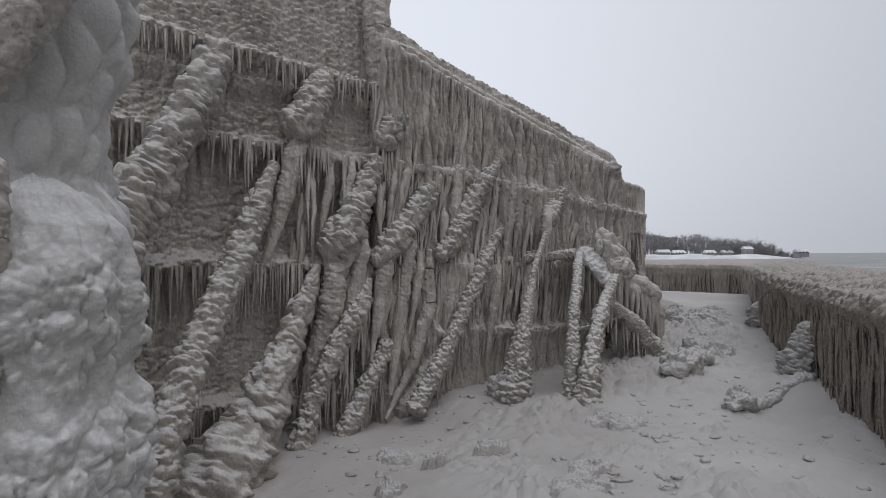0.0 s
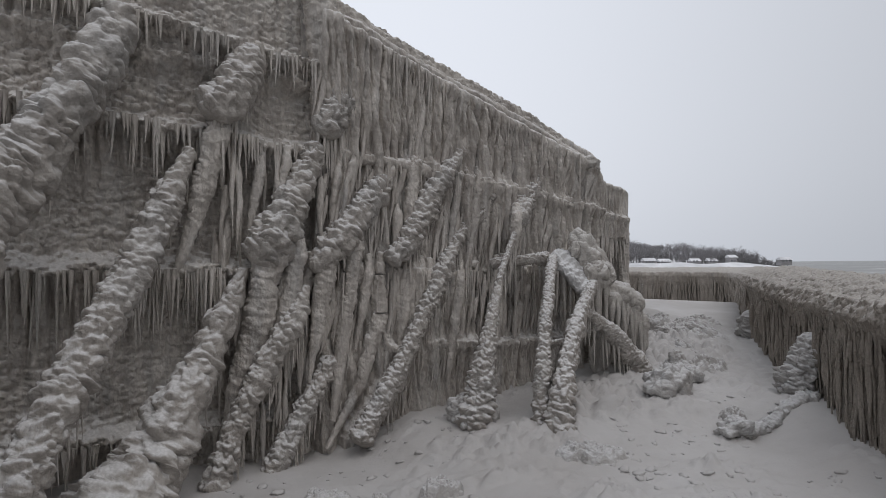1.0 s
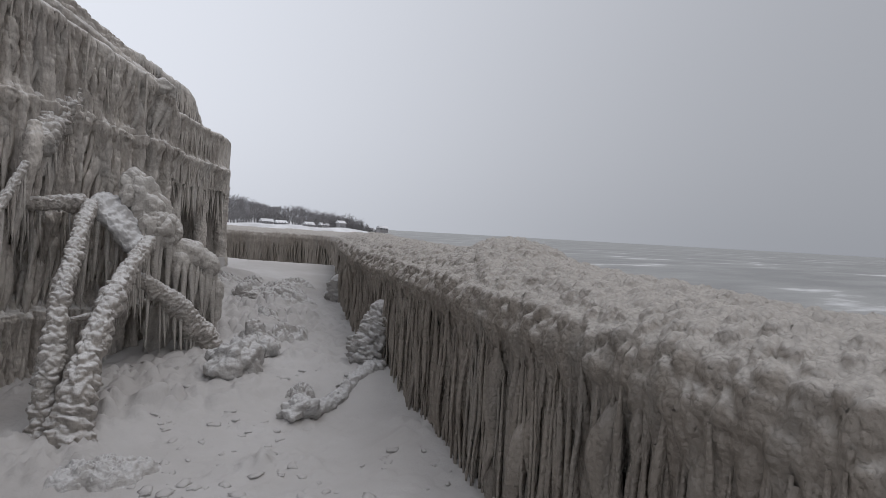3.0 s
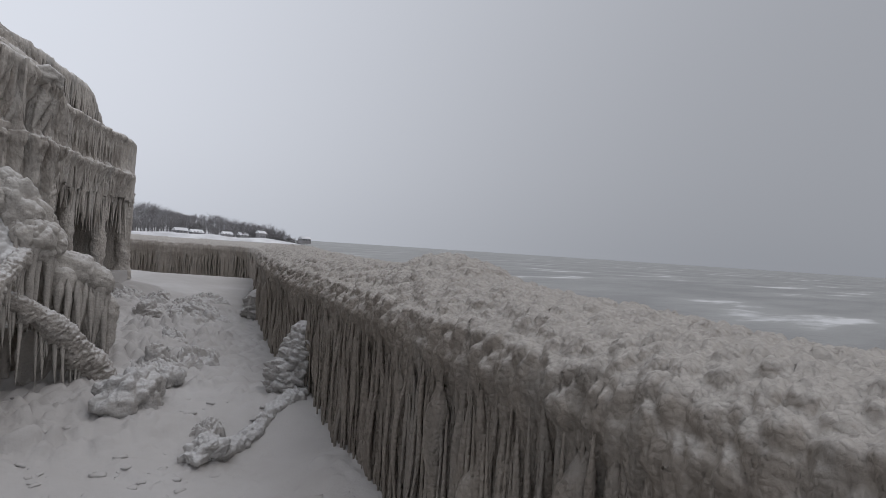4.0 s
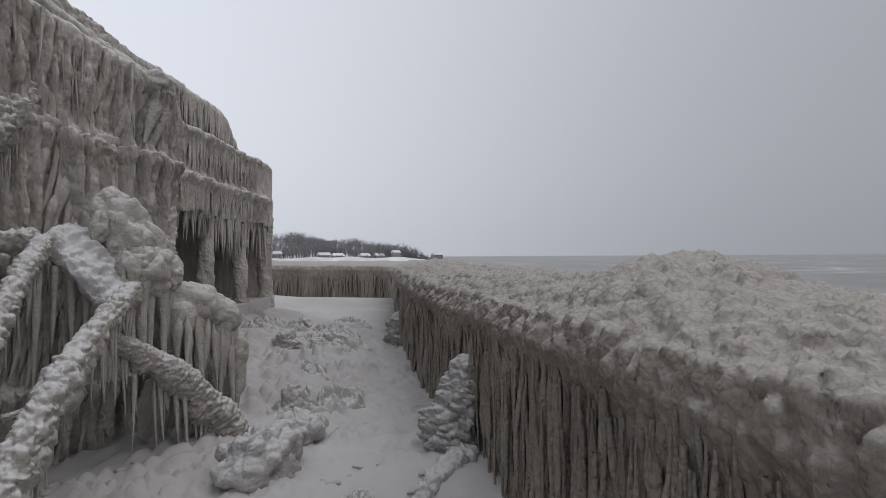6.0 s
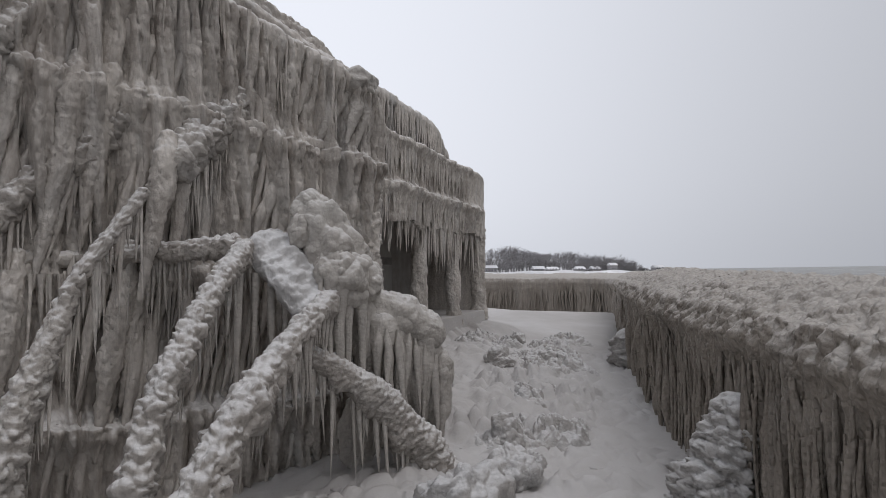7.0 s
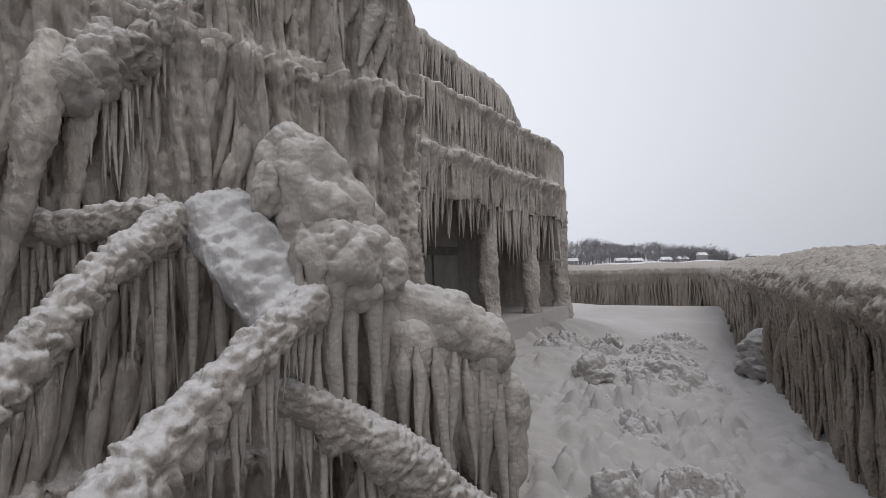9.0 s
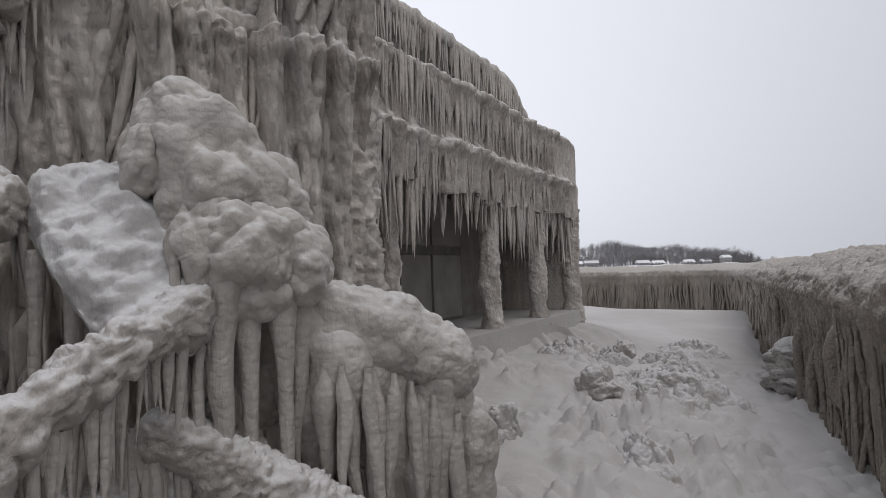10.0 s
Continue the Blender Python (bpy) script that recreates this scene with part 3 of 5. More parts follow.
def face_depth(s, z, ledges, seed, rough=0.03, flow=0.0, patchy=0.0):
    """How far the ice stands out from a wall. ledges: from s, z to s, z; lip; length of the fringe."""
    o = 0.05 * fbm(s * 0.8, z * 0.8, 0, seed, 3)
    slant = s + 0.17 * z if flow else s
    pat = nodules(slant * 12 + 0.7 * vnoise(s * 5, z * 5, 0, seed), z * (6 if flow else 19), 0, seed + 1) ** 0.75
    o = o + rough * pat * (0.6 + 0.5 * vnoise(s * 1.5, z * 1.5, 0, seed + 2))
    o = o + 0.35 * rough * nodules(slant * 34, z * (18 if flow else 40), 0, seed + 3)
    if flow:
        wob = slant + 0.06 * vnoise(s * 2, z * 1.1, 0, seed + 11) + 0.012 * vnoise(s * 9, z * 3, 0, seed + 12)
        for w, amp, q in ((0.085, 0.085, 13), (0.043, 0.036, 14), (0.17, 0.12, 15)):
            u = wob / w + 0.6 * vnoise(s / w * 0.3, z * 0.8, 0, seed + q)
            f = u - np.floor(u) - 0.5
            o = o + flow * amp * np.sqrt(np.clip(1 - (f / 0.5) ** 2, 0, 1)) * (0.35 + 0.65 * rnd(np.floor(u).astype(np.int64), seed + q)) * (0.8 + 0.3 * vnoise(u * 0.7, z * 0.8, 0, seed + q + 3))
        o = o + flow * (0.05 * np.abs(fbm(s * 5.5 + 0.6 * fbm(s, z * 1.2, 0, seed + 7, 2), z * 0.7, 0, seed + 8, 3)) + 0.05 * vnoise(s * 2.2 + 0.3 * z, z * 0.9, 0, seed + 9)
                        + 0.010 * nodules(slant * 9, z * 6, 0, seed + 6))
    for k, (s0, z0, s1, z1, lip, mean) in enumerate(ledges):
        line = z0 + (z1 - z0) * (s - s0) / (s1 - s0) + 0.025 * vnoise(s * 4, 0, 0, seed + 30 + k) + 0.09 * patchy * vnoise(s * 1.1, 0, 0, seed + 33 + k)
        inside = smooth(s, s0 - 0.05, s0 + 0.08) * (1 - smooth(s, s1 - 0.08, s1 + 0.05))
        inside = inside * (1 - patchy * smooth(vnoise(s * 1.3, 0, 0, seed + 36 + k), -0.1, 0.5))
        drop = line - z
        bulge = np.exp(-((drop - 0.02) / 0.075) ** 2) * (0.8 + 0.5 * nodules(s * 10, z * 12, 0, seed + k))
        big = curtain(s, drop, seed + 40 + 5 * k, 0.12, mean, 0.55)
        small = curtain(s, drop, seed + 60 + 5 * k, 0.055, mean * 0.7, 0.7)
        big, small = big * smooth(drop, -0.02, 0.13), small * smooth(drop, -0.02, 0.10)
        fade = np.clip(1 - np.clip(drop, 0, 9) / (mean * 1.2), 0, 1) * (drop > 0)
        o = o + inside * lip * (0.62 * bulge + 0.38 * fade ** 1.5 + 0.45 * big + 0.28 * small)
    return o


def face_mesh(name, place, s0, s1, low, high, step, depth, mat, thick=0.25):
    """A sheet of ice over a wall, closed by its back and edges."""
    s = np.arange(s0, s1 + step / 2, step)
    nz = int(max(np.max(high(s) - low(s)), 0.2) / step)
    t = np.linspace(0, 1, nz)
    S, T = np.meshgrid(s, t, indexing="ij")
    Z = low(S) + (high(S) - low(S)) * T
    D = depth(S, Z)
    # round the edges back to the wall
    rim = np.minimum(np.minimum(S - s0, s1 - S), high(S) - Z)
    D = D - 0.14 * (1 - np.sqrt(np.clip(1 - (1 - np.clip(rim / 0.14, 0, 1)) ** 2, 0, 1)))
    org, al, out = place
    X = org[0] + S * al[0] + D * out[0]
    Y = org[1] + S * al[1] + D * out[1]
    V = np.stack([X, Y, Z], -1)
    back = np.stack([org[0] + S * al[0] - thick * out[0], org[1] + S * al[1] - thick * out[1], Z], -1)
    top = np.stack([V[:, -1], back[:, -1]], 1)
    me = sheet(name, V, mat, flip=True)
    shell = sheet(name + "_back", np.concatenate([V[:, -1:], back[:, ::-1][:, :1], back[:, -1:] * 0 + back[:, :1]], 1), mat)
    ends = [np.stack([V[k], back[k]], 0) for k in (0, -1)]
    bm = bmesh.new()
    bm.from_mesh(me)
    for m in (shell, sheet("e", ends[0], mat), sheet("e", ends[1], mat, flip=True)):
        bm.from_mesh(m)
        bpy.data.meshes.remove(m)
    bm.to_mesh(me)
    bm.free()
    return me


LONG = (ORIGIN, ALONG, OUT)
PORCH = (ORIGIN2, ALONG2, OUT2)


# ---- braces and hanging ice along the wall: metres along, out, up, radius ----
BRACES = [
    [(1.01, 0.2, 3.71, 0.125), (0.7, 0.35, 2.94, 0.17), (0.36, 0.6, 2.29, 0.19), (0.11, 0.8, 1.9, 0.2), (-0.2, 1.1, 1.23, 0.2), (-0.6, 1.5, -0.2, 0.2)],
    [(1.5, 0.25, 2.6, 0.045), (1.26, 0.4, 2.05, 0.10), (1.02, 0.6, 1.52, 0.115), (0.64, 1.0, 0.81, 0.12), (0.4, 1.35, 0.31, 0.135), (0.22, 1.65, -0.25, 0.155)],
    [(2.04, 0.2, 3.57, 0.09), (1.85, 0.3, 3.17, 0.145), (1.63, 0.35, 2.82, 0.175)],
    [(1.92, 0.3, 1.58, 0.035), (1.72, 0.4, 1.16, 0.11), (1.51, 0.55, 0.76, 0.13), (1.36, 0.65, 0.58, 0.18), (1.12, 0.8, 0.13, 0.25), (0.84, 1.1, -0.2, 0.28), (0.64, 1.3, -0.45, 0.29)],
    [(2.63, 0.2, 2.76, 0.09), (2.37, 0.3, 2.27, 0.13), (2.11, 0.4, 1.78, 0.18), (1.96, 0.4, 1.60, 0.11)],
    [(2.93, 0.2, 3.29, 0.11), (2.76, 0.25, 3.01, 0.15), (2.61, 0.25, 2.81, 0.11)],
    [(2.47, 0.35, 1.42, 0.025), (2.32, 0.4, 1.11, 0.095), (2.09, 0.45, 0.81, 0.09), (1.83, 0.5, 0.33, 0.085), (1.58, 0.6, -0.25, 0.10)],
    [(2.75, 0.25, 0.73, 0.07), (2.43, 0.35, 0.29, 0.085), (2.06, 0.5, -0.25, 0.085)],
    [(3.36, 0.2, 2.48, 0.09), (3.05, 0.28, 2.14, 0.125), (2.75, 0.36, 1.82, 0.14), (2.5, 0.38, 1.52, 0.09)],
    [(4.34, 0.25, 2.11, 0.04), (3.89, 0.35, 1.46, 0.085), (3.61, 0.4, 1.0, 0.072), (3.35, 0.45, 0.58, 0.075), (2.84, 0.6, -0.05, 0.10)],
    [(4.3, 0.2, 2.89, 0.065), (3.85, 0.3, 2.37, 0.11), (3.5, 0.35, 1.79, 0.095), (3.27, 0.35, 1.6, 0.08)],
    [(4.68, 0.62, 1.93, 0.026), (4.35, 0.78, 1.48, 0.036), (4.14, 0.88, 0.95, 0.065), (3.98, 0.94, 0.42, 0.12), (3.84, 0.98, -0.05, 0.15)],
    [(5.42, 0.15, 2.68, 0.075), (5.08, 0.34, 2.32, 0.11), (4.80, 0.48, 2.02, 0.095)],
    [(4.7, 0.2, 2.45, 0.065), (4.39, 0.25, 2.01, 0.09)],
]
HANGING = [
    [(1.7, 0.3, 2.72, 0.11), (1.6, 0.25, 1.95, 0.075), (1.51, 0.22, 1.45, 0.012)],
    [(2.12, 0.38, 1.72, 0.14), (2.1, 0.34, 1.03, 0.12), (1.99, 0.3, 0.51, 0.08), (1.93, 0.28, -0.05, 0.025)],
    [(2.36, 0.36, 1.7, 0.09), (2.33, 0.33, 1.0, 0.075), (2.3, 0.3, 0.35, 0.012)],
    [(3.22, 0.3, 1.53, 0.06), (3.26, 0.3, 1.08, 0.085), (3.15, 0.28, 0.45, 0.06), (2.85, 0.3, -0.15, 0.025)],
    [(2.66, 0.4, 1.7, 0.10), (2.64, 0.36, 1.1, 0.07), (2.62, 0.34, 0.5, 0.012)],
    [(2.95, 0.34, 1.75, 0.08), (2.93, 0.3, 1.0, 0.07), (2.92, 0.3, 0.1, 0.03)],
    [(4.80, 0.50, 2.08, 0.07), (4.78, 0.50, 1.7, 0.045), (4.76, 0.50, 1.35, 0.01)],
    [(4.92, 0.42, 2.1, 0.055), (4.92, 0.42, 1.75, 0.03), (4.92, 0.42, 1.45, 0.008)],
]


_r = np.random.default_rng(9)
for _k in range(26):
    _s = 1.9 + 2.9 * _r.random()
    _z = (2.55 if _r.random() < 0.45 else 1.55) - 0.1 * _r.random()
    _o, _l, _w = 0.20 + 0.12 * _r.random(), 0.5 + 0.8 * _r.random(), 0.035 + 0.035 * _r.random()
    HANGING.append([(_s, _o, _z, _w), (_s - 0.02, _o, _z - 0.45 * _l, _w * 0.9), (_s - 0.05 * _r.random(), _o - 0.03, _z - _l, 0.01)])


def brace_fill(s, z, seed):
    """Ice that runs down the wall from behind each brace."""
    o = 0.0
    for k, rows in enumerate(BRACES):
        r = np.array([q for q in rows if q[1] < 0.62])
        if len(r) < 2:
            continue
        r = r[np.argsort(r[:, 0])]
        line = np.interp(s, r[:, 0], r[:, 2])
        out = np.interp(s, r[:, 0], r[:, 1])
        inside = smooth(s, r[0, 0] - 0.06, r[0, 0] + 0.04) * (1 - smooth(s, r[-1, 0] - 0.02, r[-1, 0] + 0.10))
        drop = line - z
        rib = 0.55 * curtain(s, drop, seed + k, 0.085, 0.75, 0.55, 0.6) + 0.45 * curtain(s, drop, seed + k + 50, 0.045, 0.5, 0.6, 0.6)
        o = np.maximum(o, inside * (np.clip(out, 0.1, 0.42) - 0.02) * np.where(drop > 0, (0.10 + 0.9 * rib) * np.exp(-(np.clip(drop, 0, 9) / 0.55) ** 2), np.exp(-(drop / 0.07) ** 2) * 0.6))
    return o


# ---- the long ice-covered house ----
BLOWN = tuple(-0.17 * ALONG + 0.02 * OUT)


def eave_z(s):
    return np.interp(s, [2.6, 2.8, 3.4, 4.2, 4.9, 5.35, 5.95, 6.25, 6.45], [4.14, 4.06, 3.84, 3.57, 3.34, 3.20, 3.00, 2.90, 2.80])


def build_long_house():
    house = thing("lakeside_house", "lakeside house wall buried in beige rime ice and icicles", "house")
    ledges = [(-4.5, 4.35, 2.75, 3.54, 0.20, 0.30), (0.05, 3.52, 2.6, 3.36, 0.10, 0.16), (-4.5, 3.25, 2.75, 2.70, 0.22, 0.5),
              (-4.5, 1.72, 2.75, 1.58, 0.20, 0.75), (-4.5, 0.42, 2.3, 0.2, 0.16, 0.35)]
    left = face_mesh("wall", LONG, -2.6, 2.78, lambda s: -0.55 + 0 * s, lambda s: 6.0 + 0 * s, 0.0135,
                     lambda s, z: face_depth(s, z, ledges, 3, 0.055) - 0.55 * smooth(s, -0.4, -0.2) * (1 - smooth(s, 1.35, 1.5)) * (1 - smooth(z, 0.12, 0.18)), wall_ice)
    part("wall", left, house, "tall gable wall under a pebbly crust of ice")
    ledges = [(2.6, 2.72, 6.45, 2.30, 0.08, 0.9), (2.6, 1.57, 5.9, 1.60, 0.12, 1.1), (3.3, 0.75, 6.4, 0.8, 0.12, 0.5)]

    def depth(s, z):
        roofline = eave_z(s) - z
        o = np.maximum(face_depth(s, z, ledges, 17, 0.022, 1.0, 0.8), brace_fill(s, z, 400) + 0.4 * face_depth(s, z, [], 18, 0.03, 0.3))
        grown = smooth(roofline, 0.0, 0.22)
        o = o * (0.3 + 0.7 * grown) + grown * (0.11 * curtain(s, roofline, 5, 0.13, 1.7, 0.45, 0.35) + 0.07 * curtain(s, roofline, 9, 0.06, 1.1, 0.6))
        return o + 0.15 * np.exp(-((roofline - 0.07) / 0.10) ** 2) + 0.07
    right = face_mesh("wall", LONG, 2.62, 6.34, lambda s: -0.35 + 0.1 * (s - 2.6), eave_z, 0.0135, depth, wall_ice)
    part("wall", right, house, "low wall hung with long curtains of icicles")
    # side of the tall gable above the low roof, and the gable end by the porch
    for s0, z0, z1, out, seed in ((2.78, 3.6, 6.0, 5.0, 23), (6.31, -0.1, 2.70, 3.6, 29)):
        org = ORIGIN + s0 * ALONG
        me = face_mesh("wall", (org, -OUT, ALONG), 0.0, out, lambda s, a=z0: a + 0 * s, lambda s, b=z1: b + 0.15 * s, 0.04,
                       lambda s, z, q=seed: face_depth(s, z, [(0, 2.3, out, 2.3, 0.1, 0.6)], q, 0.04, 0.6), wall_ice)
        part("wall", me, house)
    # roof of the low part: a rounded lip, then a pitted band of roof edge set back from it
    s = np.arange(2.7, 6.41, 0.016)
    prof = np.array([(0.10, -0.22), (0.24, -0.10), (0.27, -0.03), (0.24, 0.02), (0.14, 0.045), (0.05, 0.06), (0.03, 0.12), (0.02, 0.22), (-0.03, 0.265), (-0.3, 0.28), (-4.2, 0.45), (-4.2, 0.1), (0.0, -0.22)])
    run = np.r_[0, np.cumsum(np.linalg.norm(np.diff(prof, axis=0), axis=1))]
    w = np.r_[np.linspace(0, run[9], 70), np.linspace(run[9], run[-1], 14)[1:]]
    S, W = np.meshgrid(s, w, indexing="ij")
    o, dz = np.interp(W, run, prof[:, 0]), np.interp(W, run, prof[:, 1])
    front = (o > -0.1) * (dz > -0.12)
    pits = nodules(S * 16 + 0.5 * vnoise(S * 9, dz * 9, 0, 4), W * 15, 0, 3)
    o = o + front * (0.035 * pits * (dz > 0.05) + 0.018 * nodules(S * 11, W * 12, 0, 8) + 0.02 * vnoise(S * 2.2, W, 0, 6))
    z = eave_z(np.clip(S, 2.7, 6.34)) + dz * (1 - 0.75 * smooth(S, 5.9, 6.34)) + front * (0.02 * vnoise(S * 2.6, 0, 0, 5) + 0.012 * pits) - 0.18 * smooth(S, 6.14, 6.41) ** 2
    V = np.stack([ORIGIN[0] + S * ALONG[0] + o * OUT[0], ORIGIN[1] + S * ALONG[1] + o * OUT[1], z], -1)
    part("roof", sheet("roof", V, wall_ice, False, False), house, "roof edge under pitted ice behind a rounded icy lip")
    # knobbly edge of the tall gable above the low roof
    pts = [(*at_wall(2.70, 0.12, 3.0), 0.10), (*at_wall(2.69, 0.14, 3.7), 0.13), (*at_wall(2.68, 0.14, 4.2), 0.15), (*at_wall(2.62, 0.06, 4.7), 0.12), (*at_wall(2.62, 0.04, 6.0), 0.11)]
    part("corner_column", crusted("corner_column", pts, wall_ice, 73, 0.8, 0.4), house, "knobbly edge of ice down the gable corner")
    # shelves of ice where the fringes start
    for k, rows in enumerate(([(2.7, 0.17, 2.70, 0.06), (3.6, 0.21, 2.60, 0.085), (4.6, 0.22, 2.50, 0.085), (5.5, 0.22, 2.40, 0.085), (6.25, 0.21, 2.30, 0.075)],
                              [(2.7, 0.18, 1.57, 0.05), (3.6, 0.20, 1.58, 0.06), (4.5, 0.20, 1.59, 0.055)])):
        part("ledge", crusted("ledge", limb(rows), wall_ice, 81 + k, 1.3, 0.25, 26, 0.012, 0.4, True, 0.8, 0.2), house, "rounded shelf of ice along the wall")
    # corner column of ice by the porch
    pts = [(*at_wall(6.31, 0.10, -0.2), 0.17), (*at_wall(6.29, 0.12, 0.9), 0.16), (*at_wall(6.27, 0.12, 2.0), 0.15), (*at_wall(6.25, 0.14, 2.72), 0.16)]
    part("corner_column", crusted("corner_column", pts, wall_ice, 71, 0.7, 0.3), house, "knobbly column of ice down the corner")
    # free icicles on the eave and the ledges
    rng = np.random.default_rng(11)
    for name, s0, s1, zf, o0, n, ln, r in (
            ("eave_fringe", 2.7, 5.95, lambda s: eave_z(s) - 0.08, 0.26, 240, 0.35, 0.016), ("ledge_fringe", 2.7, 6.2, lambda s: 2.72 - 0.11 * (s - 2.6), 0.24, 80, 0.30, 0.015),
            ("ledge_fringe", 0.0, 2.6, lambda s: 3.80 - 0.112 * (s - 0.2), 0.22, 120, 0.2, 0.014), ("ledge_fringe", -1.0, 2.6, lambda s: 2.92 - 0.076 * (s - 0.0), 0.24, 150, 0.32, 0.016),
            ("ledge_fringe", -1.0, 2.7, lambda s: 1.60 + 0 * s, 0.22, 200, 0.42, 0.015), ("ledge_fringe", -0.5, 2.2, lambda s: 0.24 + 0 * s, 0.2, 110, 0.22, 0.014),
            ("ledge_fringe", 2.8, 6.0, lambda s: 1.54 + 0 * s, 0.24, 150, 0.36, 0.014)):
        q = s0 + (s1 - s0) * rng.random(n)
        tops = [at_wall(a, o0 + 0.05 * rng.normal(), float(zf(a)) - 0.03) for a in q]
        me = icicles(name, tops, ln * (0.4 + 1.3 * rng.random(n) ** 1.6), r * (0.6 + 0.9 * rng.random(n)), wall_ice, int(n))
        tagged(part(name, me, house), kind="stuff")
    # runs of ice down the low wall: from the eave, from the two ledges
    for n, lo, hi, zf, o0, o1, l0, l1, r0, r1 in ((190, 2.68, 6.2, lambda s: float(eave_z(s)) - 0.12, 0.13, 0.25, 0.35, 1.4, 0.025, 0.075),
                                                 (190, 2.65, 6.24, lambda s: 2.74 - 0.11 * (s - 2.6), 0.15, 0.28, 0.3, 0.95, 0.022, 0.065),
                                                 (180, 2.65, 6.19, lambda s: 1.60, 0.15, 0.27, 0.25, 0.9, 0.020, 0.055),
                                                 (60, 3.3, 6.19, lambda s: 0.80, 0.16, 0.26, 0.2, 0.55, 0.014, 0.03)):
        q = lo + (hi - lo) * (np.arange(n) + rng.random(n)) / n
        up = rng.random(n) * 0.5 + 0.08
        tops = [at_wall(a, o0 + (o1 - o0) * rng.random(), min(zf(a) - up[k] + 0.1, float(eave_z(a)) - 0.10 - 0.14 * float(smooth(a, 5.6, 6.1)))) for k, a in enumerate(q)]
        ln = l0 + (l1 - l0) * rng.random(n) ** 1.5
        tagged(part("ice_run", columns("ice_run", tops, ln, r0 + (r1 - r0) * rng.random(n) ** 1.3, wall_ice, n, 14, 26, 0.5, BLOWN), house, "vertical runs of ice down the wall"), kind="stuff")
    # the same, shorter, over the tall wall's foot
    n = 90
    q = 1.7 + 1.0 * rng.random(n)
    tops = [at_wall(a, 0.12 + 0.16 * rng.random(), 0.3 + 2.4 * rng.random()) for a in q]
    tagged(part("ice_run", columns("ice_run", tops, 0.3 + 0.7 * rng.random(n), 0.016 + 0.03 * rng.random(n), wall_ice, 91), house), kind="stuff")
    # iced lamp bracket under the eave by the corner
    lamp = thing("wall_lamp", "ice-buried outdoor lamp with drooping icicles under the eave", "lamp", at=at_wall(6.02, 0.22, 2.75))
    at = at_wall(6.02, 0.22, 2.75)
    part("lamp_head", rel(blob("lamp_head", at_wall(6.10, 0.28, 2.82), (0.19, 0.15, 0.11), mass_ice, 5, 0.13, 0.025, TH, 0.8, 60), at), lamp)
    for k, rows in enumerate(([(6.06, 0.28, 2.80, 0.07), (5.95, 0.30, 2.64, 0.065), (5.87, 0.29, 2.47, 0.04), (5.82, 0.27, 2.36, 0.010)], [(6.13, 0.33, 2.76, 0.05), (6.07, 0.36, 2.60, 0.045), (6.02, 0.36, 2.45, 0.025), (5.99, 0.36, 2.36, 0.008)],
                              [(6.20, 0.32, 2.76, 0.055), (6.16, 0.34, 2.60, 0.045), (6.11, 0.34, 2.45, 0.03), (6.06, 0.34, 2.30, 0.008)], [(5.99, 0.24, 2.76, 0.05), (5.93, 0.25, 2.62, 0.035), (5.90, 0.25, 2.52, 0.01)],
                              [(6.25, 0.26, 2.78, 0.06), (6.24, 0.28, 2.6, 0.05), (6.21, 0.27, 2.4, 0.035), (6.18, 0.25, 2.22, 0.01)])):
        part("drip", rel(crusted("drip", limb(rows), mass_ice, 850 + k, 0.8, 0.3, 24, 0.010, 0.0), at), lamp, "curved drip of ice")


build_long_house()


